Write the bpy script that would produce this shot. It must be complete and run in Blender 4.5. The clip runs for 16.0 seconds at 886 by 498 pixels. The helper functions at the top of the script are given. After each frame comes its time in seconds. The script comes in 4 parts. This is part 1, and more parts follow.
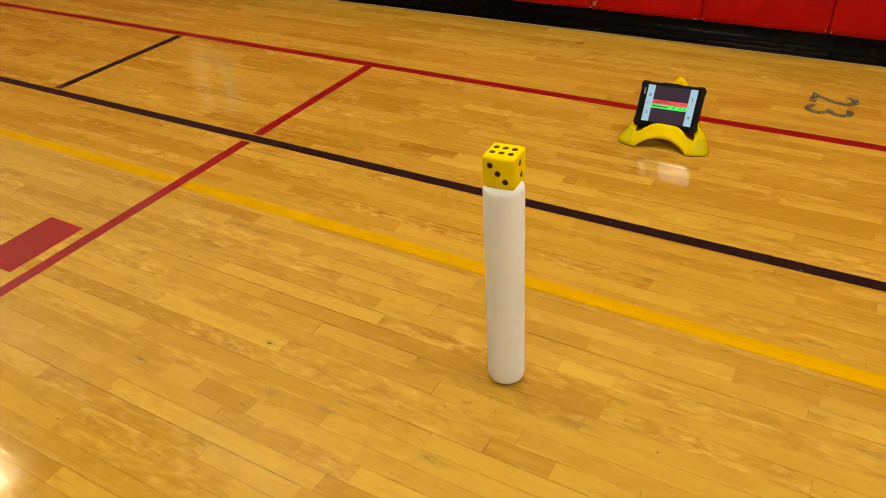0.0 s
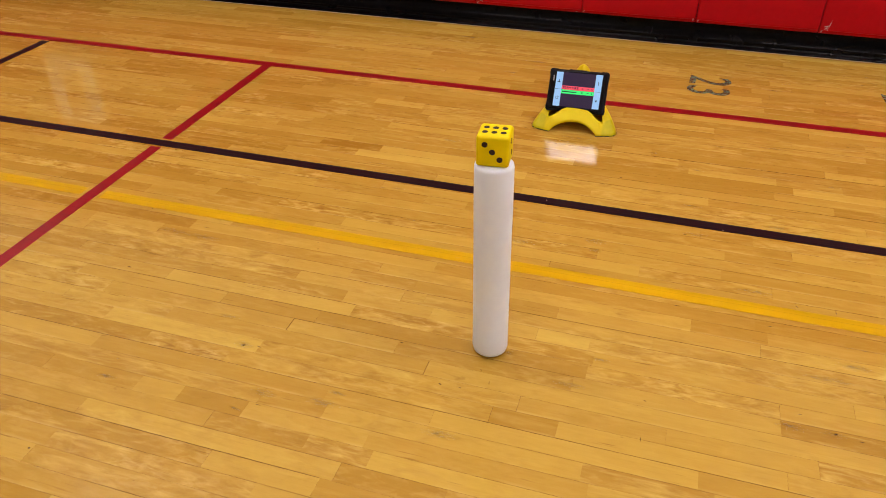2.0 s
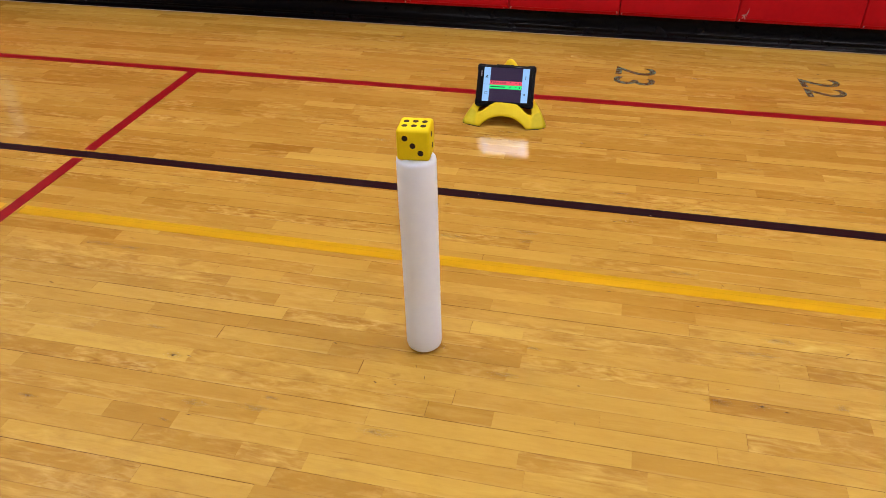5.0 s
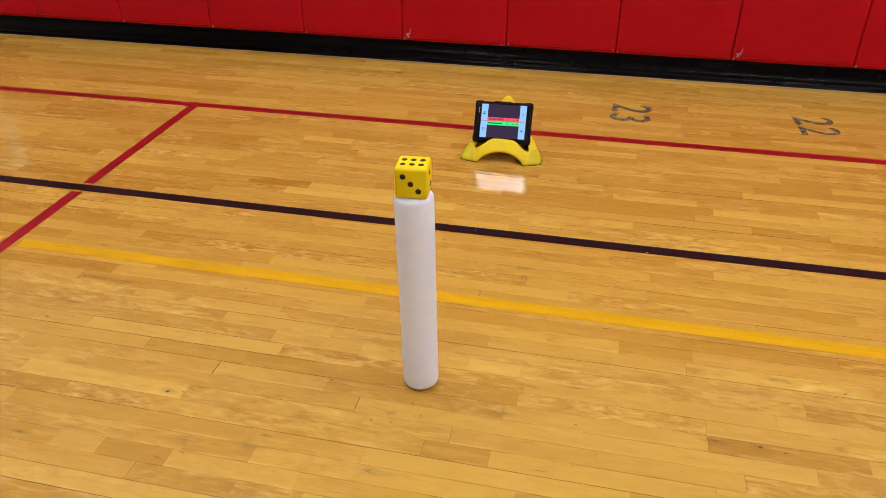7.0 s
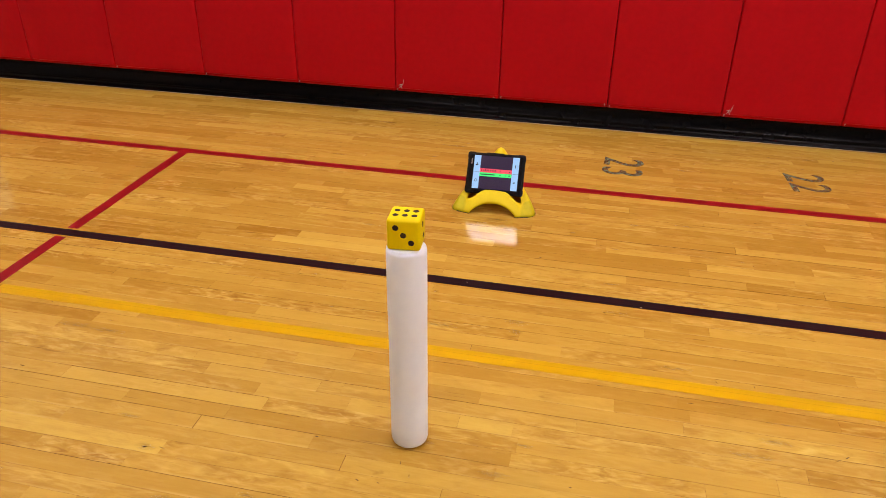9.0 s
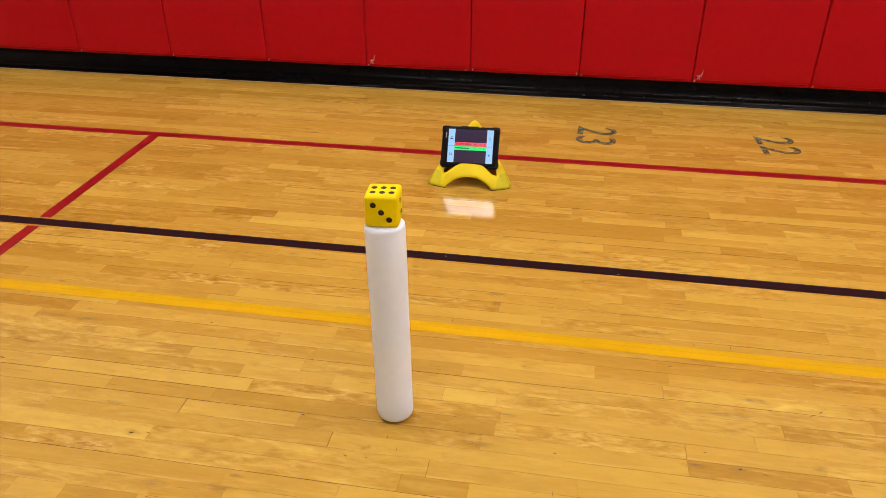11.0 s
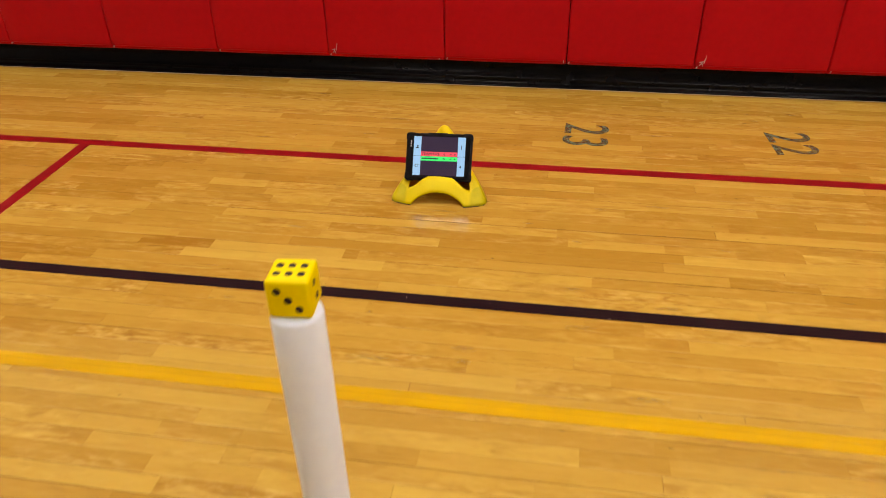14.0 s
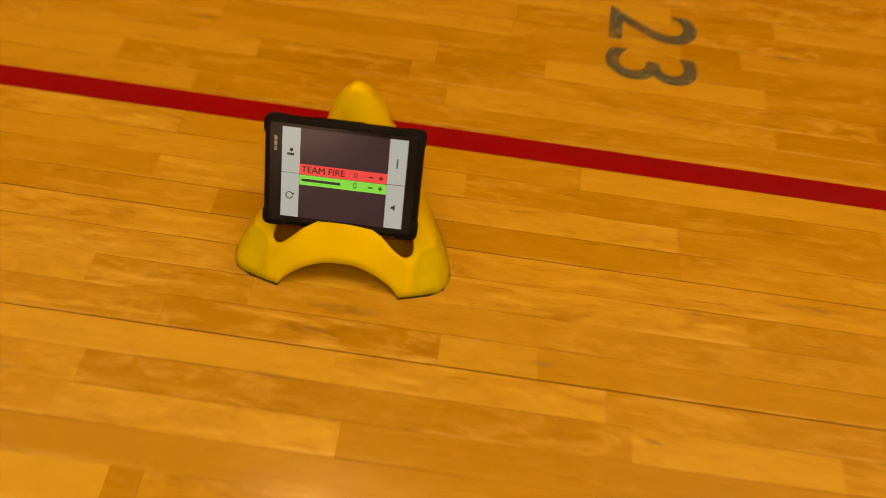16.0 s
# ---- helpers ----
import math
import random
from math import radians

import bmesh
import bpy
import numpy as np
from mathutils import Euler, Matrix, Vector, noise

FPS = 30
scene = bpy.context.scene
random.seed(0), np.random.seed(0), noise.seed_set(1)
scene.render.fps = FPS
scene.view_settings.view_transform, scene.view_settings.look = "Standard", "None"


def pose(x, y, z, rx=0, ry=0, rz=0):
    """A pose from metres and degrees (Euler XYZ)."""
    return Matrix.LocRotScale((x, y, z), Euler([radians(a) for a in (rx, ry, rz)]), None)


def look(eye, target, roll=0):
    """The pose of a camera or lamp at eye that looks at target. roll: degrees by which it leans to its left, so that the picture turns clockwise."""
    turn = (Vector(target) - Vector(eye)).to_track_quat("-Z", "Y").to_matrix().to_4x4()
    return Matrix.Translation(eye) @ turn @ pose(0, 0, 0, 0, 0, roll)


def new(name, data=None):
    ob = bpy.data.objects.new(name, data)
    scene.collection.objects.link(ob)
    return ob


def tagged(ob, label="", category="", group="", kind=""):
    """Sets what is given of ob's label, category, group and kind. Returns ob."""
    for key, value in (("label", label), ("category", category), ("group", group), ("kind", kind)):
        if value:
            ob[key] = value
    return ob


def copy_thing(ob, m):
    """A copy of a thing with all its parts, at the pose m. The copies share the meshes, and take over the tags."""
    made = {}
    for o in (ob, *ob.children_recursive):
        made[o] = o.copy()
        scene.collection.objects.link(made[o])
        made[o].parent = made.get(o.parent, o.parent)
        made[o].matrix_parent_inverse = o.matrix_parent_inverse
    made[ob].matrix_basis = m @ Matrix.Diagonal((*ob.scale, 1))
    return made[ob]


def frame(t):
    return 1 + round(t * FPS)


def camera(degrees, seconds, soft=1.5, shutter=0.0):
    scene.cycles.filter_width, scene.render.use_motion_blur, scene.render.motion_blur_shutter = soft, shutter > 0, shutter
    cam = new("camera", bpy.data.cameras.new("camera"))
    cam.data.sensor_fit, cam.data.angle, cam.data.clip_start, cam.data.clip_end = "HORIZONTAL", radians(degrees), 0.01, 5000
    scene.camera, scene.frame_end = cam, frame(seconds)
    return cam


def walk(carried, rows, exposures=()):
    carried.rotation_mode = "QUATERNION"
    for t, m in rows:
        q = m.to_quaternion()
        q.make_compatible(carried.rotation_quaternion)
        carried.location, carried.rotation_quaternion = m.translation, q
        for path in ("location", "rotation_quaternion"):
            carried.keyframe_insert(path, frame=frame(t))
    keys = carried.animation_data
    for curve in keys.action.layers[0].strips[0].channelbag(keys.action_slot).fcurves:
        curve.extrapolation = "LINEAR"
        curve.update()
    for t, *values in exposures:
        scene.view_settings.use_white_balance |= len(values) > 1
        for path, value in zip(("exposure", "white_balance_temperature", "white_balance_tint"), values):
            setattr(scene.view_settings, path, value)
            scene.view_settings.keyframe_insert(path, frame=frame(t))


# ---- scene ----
cam = camera(61.0, 16.0, soft=0.75, shutter=0.5)
PATH = [
    (0, (2.311, 0.363, 1.439), (1.438, 1.76, 0.304), -3.9),
    (0.5, (2.31, 0.244, 1.444), (1.486, 1.671, 0.31), -4.3),
    (1, (2.159, 0.184, 1.45), (1.486, 1.685, 0.312), -2.5),
    (1.5, (2.054, 0.16, 1.435), (1.5, 1.701, 0.287), -1.0),
    (2, (2.018, 0.15, 1.437), (1.513, 1.713, 0.296), -0.6),
    (2.5, (2.018, 0.15, 1.431), (1.546, 1.727, 0.296), -0.7),
    (3, (2.042, 0.157, 1.43), (1.597, 1.741, 0.293), -1.0),
    (3.5, (2.05, 0.156, 1.42), (1.63, 1.742, 0.277), -1.3),
    (4, (2.065, 0.148, 1.416), (1.667, 1.736, 0.267), -1.4),
    (6.5, (2.078, 0.178, 1.425), (1.707, 1.816, 0.339), -0.3),
    (7, (2.074, 0.164, 1.432), (1.693, 1.812, 0.365), -0.4),
    (7.5, (2.068, 0.161, 1.434), (1.676, 1.819, 0.387), -0.5),
    (8, (2.07, 0.161, 1.439), (1.664, 1.826, 0.407), -0.6),
    (8.5, (2.057, 0.148, 1.444), (1.658, 1.84, 0.455), -0.5),
    (9, (2.053, 0.206, 1.415), (1.688, 1.925, 0.461), 1.0),
    (11.5, (2.053, 0.194, 1.424), (1.779, 1.889, 0.398), -0.4),
    (12, (2.056, 0.205, 1.423), (1.815, 1.902, 0.391), -0.1),
    (12.5, (2.057, 0.212, 1.429), (1.832, 1.906, 0.39), -0.0),
    (13, (2.044, 0.228, 1.419), (1.813, 1.915, 0.37), -0.3),
    (13.5, (2.042, 0.356, 1.414), (1.802, 2.031, 0.347), -0.6),
    (14, (2.095, 0.693, 1.4), (1.803, 2.345, 0.31), -1.3),
    (14.5, (2.069, 1.092, 1.355), (1.774, 2.705, 0.21), -1.6),
    (15, (1.994, 1.569, 1.319), (1.81, 3.118, 0.068), -0.6),
    (15.5, (1.998, 2.052, 1.288), (1.792, 3.413, -0.163), -0.3),
    (16, (1.823, 2.495, 1.095), (1.807, 3.592, -0.577), 7.5),
]
LENS_TONE = [(0, -0.18, 9600, 6), (1.0, -0.17, 7700, 14), (1.5, -0.17, 7200, 18), (2.5, -0.12, 6700, 20), (4.0, -0.14, 6400, 21), (6.5, -0.09, 6300, 17), (7.5, -0.08, 6500, 24), (8.5, -0.05, 6600, 24), (9.0, -0.02, 7000, 23), (11.5, 0.04, 6700, 15), (12.5, 0.0, 6000, 17), (13.5, -0.04, 6300, 17), (14.5, -0.10, 9600, 14), (15.0, -0.12, 13000, 18), (15.5, -0.34, 20500, 27), (16, -0.58, 30000, 33)]
walk(cam, [(t, look(eye, target, roll)) for t, eye, target, roll in PATH], LENS_TONE)

# ---- light ----
world = bpy.data.worlds.new("hall_air")
scene.world = world
world.use_nodes = True
world.node_tree.nodes["Background"].inputs["Color"].default_value = (0.02, 0.02, 0.022, 1)
world.node_tree.nodes["Background"].inputs["Strength"].default_value = 1.0
LAMP_POWER = 63.0


# ---- materials ----
class Mat:
    """A short way to write node materials."""

    def __init__(self, name):
        self.m = bpy.data.materials.new(name)
        self.m.use_nodes = True
        self.t = self.m.node_tree
        self.p = self.t.nodes["Principled BSDF"]

    def node(self, kind, **settings):
        n = self.t.nodes.new(kind)
        for key, value in settings.items():
            if key in n.inputs:
                n.inputs[key].default_value = value
        return n

    def link(self, a, b):
        self.t.links.new(a, b)

    def math(self, op, a, b=None, clamp=False):
        n = self.t.nodes.new("ShaderNodeMath")
        n.operation, n.use_clamp = op, clamp
        for i, v in enumerate((a, b)):
            if v is None:
                continue
            if isinstance(v, (int, float)):
                n.inputs[i].default_value = v
            else:
                self.link(v, n.inputs[i])
        return n.outputs[0]

    def mix(self, fac, a, b, blend="MIX"):
        n = self.t.nodes.new("ShaderNodeMix")
        n.data_type, n.blend_type = "RGBA", blend
        for i, v in ((0, fac), (6, a), (7, b)):
            if isinstance(v, (int, float)):
                n.inputs[i].default_value = v
            elif isinstance(v, tuple):
                n.inputs[i].default_value = (*v, 1)
            else:
                self.link(v, n.inputs[i])
        return n.outputs[2]

    def ramp(self, fac, stops):
        n = self.t.nodes.new("ShaderNodeValToRGB")
        r = n.color_ramp
        while len(r.elements) < len(stops):
            r.elements.new(0.5)
        for e, (pos, col) in zip(r.elements, stops):
            e.position, e.color = pos, (*col, 1) if isinstance(col, tuple) else (col, col, col, 1)
        self.link(fac, n.inputs[0])
        return n.outputs[0]

    def position(self):
        return self.t.nodes.new("ShaderNodeNewGeometry").outputs["Position"]

    def local(self):
        return self.t.nodes.new("ShaderNodeTexCoord").outputs["Object"]

    def scaled(self, vec, sx, sy, sz, offset=None):
        n = self.t.nodes.new("ShaderNodeVectorMath")
        n.operation = "MULTIPLY"
        self.link(vec, n.inputs[0])
        n.inputs[1].default_value = (sx, sy, sz)
        out = n.outputs[0]
        if offset is not None:
            a = self.t.nodes.new("ShaderNodeVectorMath")
            a.operation = "ADD"
            self.link(out, a.inputs[0])
            self.link(offset, a.inputs[1])
            out = a.outputs[0]
        return out

    def noise(self, vec, scale, detail=3.0, rough=0.55, distortion=0.0):
        n = self.node("ShaderNodeTexNoise", Scale=scale, Detail=detail, Roughness=rough, Distortion=distortion)
        self.link(vec, n.inputs["Vector"])
        return n.outputs[0]

    def bump(self, height, strength, distance=0.001):
        n = self.node("ShaderNodeBump", Strength=strength, Distance=distance)
        self.link(height, n.inputs["Height"])
        self.link(n.outputs[0], self.p.inputs["Normal"])
        return n

    def set(self, **settings):
        for key, value in settings.items():
            self.p.inputs[key.replace("_", " ")].default_value = value
        return self


def wood_material(name, joined):
    """Honey-varnished maple strip: one tone a strip, long grain, flame figure, small brown flecks and knots."""
    k = Mat(name)
    if joined:
        tone = k.t.nodes.new("ShaderNodeNewGeometry").outputs["Random Per Island"]
    else:
        tone = k.t.nodes.new("ShaderNodeObjectInfo").outputs["Random"]
    # a plain strip is middling; few are very light or very dark
    seed = k.math("MULTIPLY", tone, 517.0)
    off = k.t.nodes.new("ShaderNodeCombineXYZ")
    k.link(seed, off.inputs[0])
    k.link(k.math("MULTIPLY", tone, 91.0), off.inputs[2])
    if joined:
        shade = k.node("ShaderNodeAttribute")
        shade.attribute_name = "tone"
        shade = shade.outputs["Fac"]
    else:
        shade = k.t.nodes.new("ShaderNodeObjectInfo").outputs["Alpha"]
    shade = k.math("ADD", k.math("MULTIPLY", k.math("SUBTRACT", shade, 0.5), 1.3), 0.5, True)
    base = k.ramp(shade, [(0.0, (0.300, 0.143, 0.013)), (0.25, (0.385, 0.205, 0.023)), (0.5, (0.455, 0.263, 0.036)),
                          (0.75, (0.515, 0.320, 0.048)), (1.0, (0.600, 0.405, 0.074))])
    # some strips are plain, a few are strongly figured
    lively = k.math("ADD", k.math("MULTIPLY", k.math("POWER", k.math("FRACT", k.math("MULTIPLY", tone, 73.1)), 2.0), 1.05), 0.30)
    pos = k.position()
    # broad heartwood clouds along the strip
    cloud = k.noise(k.scaled(pos, 2.4, 12, 1, off.outputs[0]), 1.0, 4, 0.6, 0.5)
    col = k.mix(k.math("MULTIPLY", lively, k.ramp(cloud, [(0.46, 0.0), (0.78, 0.62)]), True), base, (0.320, 0.148, 0.021))
    smudge = k.noise(k.scaled(pos, 8, 26, 1, off.outputs[0]), 1.0, 5, 0.62, 0.8)
    col = k.mix(k.math("MULTIPLY", lively, k.ramp(smudge, [(0.53, 0.0), (0.78, 0.60)]), True), col, (0.270, 0.118, 0.016))
    pale = k.noise(k.scaled(pos, 5, 34, 1, off.outputs[0]), 1.0, 4, 0.6, 0.6)
    col = k.mix(k.math("MULTIPLY", lively, k.ramp(pale, [(0.52, 0.0), (0.74, 0.60)]), True), col, (0.640, 0.440, 0.091))
    # short mottle across the grain
    mottle = k.noise(k.scaled(pos, 17, 44, 1, off.outputs[0]), 1.0, 5, 0.60, 0.6)
    col = k.mix(k.math("MULTIPLY", lively, k.ramp(mottle, [(0.52, 0.0), (0.78, 0.34)]), True), col, (0.690, 0.470, 0.113))
    col = k.mix(k.math("MULTIPLY", lively, k.ramp(mottle, [(0.24, 0.34), (0.48, 0.0)]), True), col, (0.300, 0.130, 0.016))
    # long grain lines
    grain = k.noise(k.scaled(pos, 4, 210, 1, off.outputs[0]), 1.0, 4, 0.65, 0.3)
    col = k.mix(k.ramp(grain, [(0.50, 0.0), (0.80, 0.18)]), col, (0.290, 0.120, 0.012))
    # curly figure, in some stretches of some strips
    where = k.noise(k.scaled(pos, 2.4, 9, 1, off.outputs[0]), 1.0, 2, 0.5)
    curl = k.noise(k.scaled(pos, 19, 50, 1, off.outputs[0]), 1.0, 4, 0.55, 0.6)
    curl_here = k.math("MULTIPLY", k.math("MULTIPLY", lively, k.ramp(where, [(0.50, 0.0), (0.68, 1.0)])), k.ramp(curl, [(0.50, 0.0), (0.70, 0.52)]))
    col = k.mix(curl_here, col, (0.690, 0.480, 0.139))
    dull_here = k.math("MULTIPLY", k.math("MULTIPLY", lively, k.ramp(where, [(0.50, 0.0), (0.68, 1.0)])), k.ramp(curl, [(0.30, 0.60), (0.47, 0.0)]))
    col = k.mix(dull_here, col, (0.270, 0.115, 0.014))
    # mineral streaks and pin knots
    streak = k.noise(k.scaled(pos, 6, 120, 1, off.outputs[0]), 1.0, 2, 0.5)
    col = k.mix(k.ramp(streak, [(0.69, 0.0), (0.78, 0.55)]), col, (0.170, 0.062, 0.009))
    fleck = k.noise(k.scaled(pos, 24, 75, 1, off.outputs[0]), 1.0, 1, 0.4)
    col = k.mix(k.ramp(fleck, [(0.83, 0.0), (0.87, 0.8)]), col, (0.085, 0.034, 0.009))
    knot = k.noise(k.scaled(pos, 9, 24, 1, off.outputs[0]), 1.0, 3, 0.5, 0.7)
    col = k.mix(k.ramp(knot, [(0.72, 0.0), (0.83, 0.60)]), col, (0.200, 0.080, 0.010))
    # dirt along the joints, wear and painted sheen on one edge, here and there
    sep = k.t.nodes.new("ShaderNodeSeparateXYZ")
    k.link(pos, sep.inputs[0])
    row = k.math("FRACT", k.math("DIVIDE", k.math("SUBTRACT", sep.outputs[1], BOARD_START), BOARD_WIDTH))
    side = k.math("ABSOLUTE", k.math("SUBTRACT", row, 0.5))
    dirty = k.ramp(k.noise(k.scaled(pos, 2.6, 16, 1), 1.0, 4, 0.65), [(0.44, 0.0), (0.62, 0.60)])
    col = k.mix(k.math("MULTIPLY", dirty, k.ramp(side, [(0.462, 0.0), (0.494, 1.0)])), col, (0.170, 0.072, 0.010))
    # pale highlight put into the colour along each strip's near edge, over the wear
    rubbed_sheen = k.ramp(k.noise(k.scaled(pos, 3.3, 17, 1, off.outputs[0]), 1.0, 3, 0.6), [(0.50, 0.0), (0.66, 0.40)])
    col = k.mix(k.math("MULTIPLY", rubbed_sheen, k.ramp(row, [(0.03, 1.0), (0.16, 0.0)])), col, (0.660, 0.460, 0.131))
    k.link(col, k.p.inputs["Base Color"])
    rough = k.noise(k.scaled(pos, 3, 9, 1), 1.0, 3)
    k.link(k.ramp(rough, [(0.3, 0.08), (0.7, 0.15)]), k.p.inputs["Roughness"])
    wavy = k.noise(k.scaled(pos, 5, 22, 1, off.outputs[0]), 1.0, 2, 0.5)
    b = k.bump(wavy, 0.45, 0.0010)
    k.link(b.outputs[0], k.p.inputs["Coat Normal"])
    k.set(Coat_Weight=0.27, Coat_Roughness=0.08, Coat_IOR=1.5, IOR=1.37)
    k.p.inputs["Specular Tint"].default_value = (1.0, 0.80, 0.30, 1)
    return k.m


def paint_material(name, color, worn_or_olive, rough=0.35, see=0.25, wear=0.70, coat=0.45):
    """Court paint under varnish, through which the strip joints still show."""
    k = Mat(name)
    pos = k.position()
    spread = k.noise(k.scaled(pos, 3, 18, 1), 1.0, 4, 0.6)
    col = k.mix(k.ramp(spread, [(0.35, 0.0), (0.75, 0.6)]), color, tuple(c * 0.72 + 0.006 for c in color))
    scuff = k.noise(k.scaled(pos, 30, 55, 1), 1.0, 3, 0.6)
    col = k.mix(k.ramp(scuff, [(wear, 0.0), (wear + 0.10, see)]), col, worn_or_olive)
    sep = k.t.nodes.new("ShaderNodeSeparateXYZ")
    k.link(pos, sep.inputs[0])
    row = k.math("FRACT", k.math("DIVIDE", k.math("SUBTRACT", sep.outputs[1], BOARD_START), BOARD_WIDTH))
    joint = k.math("ABSOLUTE", k.math("SUBTRACT", row, 0.5))
    col = k.mix(k.ramp(joint, [(0.483, 0.0), (0.496, 0.55)]), col, tuple(c * 0.45 for c in color))
    k.link(col, k.p.inputs["Base Color"])
    k.bump(k.noise(k.scaled(pos, 5, 22, 1), 1.0, 2), 0.3, 0.001)
    k.set(Roughness=rough + 0.05, IOR=1.25, Coat_Weight=coat, Coat_Roughness=0.11)
    return k.m


def plain_material(name, color, rough, vary=0.12, grain=60.0, bump=0.15, distance=0.0006, metal=0.0, coat=0.0, local=True, ior=1.4):
    """A surface of one colour with slow and fine variation and a fine relief."""
    k = Mat(name)
    pos = k.local() if local else k.position()
    slow = k.noise(pos, grain * 0.12, 3)
    fine = k.noise(pos, grain, 4, 0.6)
    dark = tuple(c * (1 - vary) for c in color)
    light = tuple(min(1.0, c * (1 + vary)) for c in color)
    col = k.mix(k.ramp(slow, [(0.3, 0.0), (0.7, 1.0)]), dark, light)
    col = k.mix(k.ramp(fine, [(0.45, 0.0), (0.8, 0.35)]), col, dark)
    k.link(col, k.p.inputs["Base Color"])
    k.link(k.ramp(slow, [(0.3, max(0.03, rough - 0.06)), (0.7, min(1.0, rough + 0.06))]), k.p.inputs["Roughness"])
    k.bump(fine, bump, distance)
    k.set(Metallic=metal, Coat_Weight=coat, Coat_Roughness=0.15, IOR=ior)
    return k.m


def glow_material(name, color, strength):
    k = Mat(name)
    k.p.inputs["Base Color"].default_value = (0.01, 0.01, 0.012, 1)
    k.p.inputs["Emission Color"].default_value = (*color, 1)
    k.p.inputs["Emission Strength"].default_value = strength
    k.set(Roughness=0.5)
    return k.m


BOARD_WIDTH, BOARD_START = 0.0561, 1.704
WOOD = wood_material("maple_strip", False)
WOOD_JOINED = wood_material("maple_strips_far", True)
JOINT = plain_material("joint_shadow", (0.105, 0.034, 0.004), 0.9, local=False, ior=1.1)
PAINT_RED = paint_material("red_court_paint", (0.270, 0.004, 0.007), (0.42, 0.14, 0.05), coat=0.35)
PAINT_BLACK = paint_material("black_court_paint", (0.007, 0.003, 0.005), (0.24, 0.15, 0.08), 0.34, coat=0.12)
PAINT_YELLOW = paint_material("yellow_court_paint", (0.600, 0.335, 0.001), (0.52, 0.32, 0.07), 0.35, 0.40, 0.63, 0.15)
PAINT_SLATE = paint_material("slate_stencil_paint", (0.110, 0.145, 0.080), (0.42, 0.24, 0.05), 0.4, 0.7, 0.56, 0.3)
k = PAINT_SLATE.node_tree
fade = k.nodes.new("ShaderNodeTexNoise")
fade.inputs["Scale"].default_value, fade.inputs["Detail"].default_value = 26.0, 4.0
k.links.new(k.nodes.new("ShaderNodeNewGeometry").outputs["Position"], fade.inputs["Vector"])
thin = k.nodes.new("ShaderNodeMapRange")
thin.inputs["From Min"].default_value, thin.inputs["From Max"].default_value = 0.30, 0.62
thin.inputs["To Min"].default_value, thin.inputs["To Max"].default_value = 0.20, 0.78
k.links.new(fade.outputs[0], thin.inputs["Value"])
k.links.new(thin.outputs[0], k.nodes["Principled BSDF"].inputs["Alpha"])
VINYL_RED = plain_material("red_vinyl", (0.49, 0.005, 0.011), 0.5, 0.06, 240.0, 0.12, 0.0004, ior=1.22)
VINYL_WHITE = plain_material("torn_white_backing", (0.50, 0.36, 0.33), 0.8, 0.2)
RUBBER_BASE = plain_material("black_rubber_base", (0.0025, 0.0025, 0.0035), 0.20, 0.2, 80.0, 0.0, ior=1.21)
WALL_BLACK = plain_material("near_black_wall", (0.003, 0.0025, 0.002), 0.9, 0.2, 40.0, 0.0, ior=1.1)
WALL_PALE = plain_material("pale_block_paint", (0.78, 0.77, 0.74), 0.65, 0.06, 12.0, 0.2, 0.002)
CEILING_WHITE = plain_material("white_deck_paint", (0.50, 0.50, 0.50), 0.8, 0.05, 8.0)
FOAM_WHITE = plain_material("white_foam", (0.80, 0.90, 1.0), 0.55, 0.02, 260.0, 0.25, 0.0008, ior=1.45)
FOAM_YELLOW = plain_material("yellow_foam", (0.790, 0.620, 0.002), 0.55, 0.05, 200.0, 0.2, 0.0006, ior=1.25)
PIP_BROWN = plain_material("dark_pip_print", (0.016, 0.007, 0.006), 0.55, 0.2, 120.0)
CASE_BLACK = plain_material("black_case_rubber", (0.007, 0.007, 0.008), 0.6, 0.15, 300.0, 0.15, ior=1.2)
BEZEL_BLACK = plain_material("black_bezel_glass", (0.006, 0.006, 0.007), 0.12, 0.1, 50.0, 0.0)
PRINT_GREY = plain_material("grey_print", (0.30, 0.30, 0.31), 0.5, 0.1)


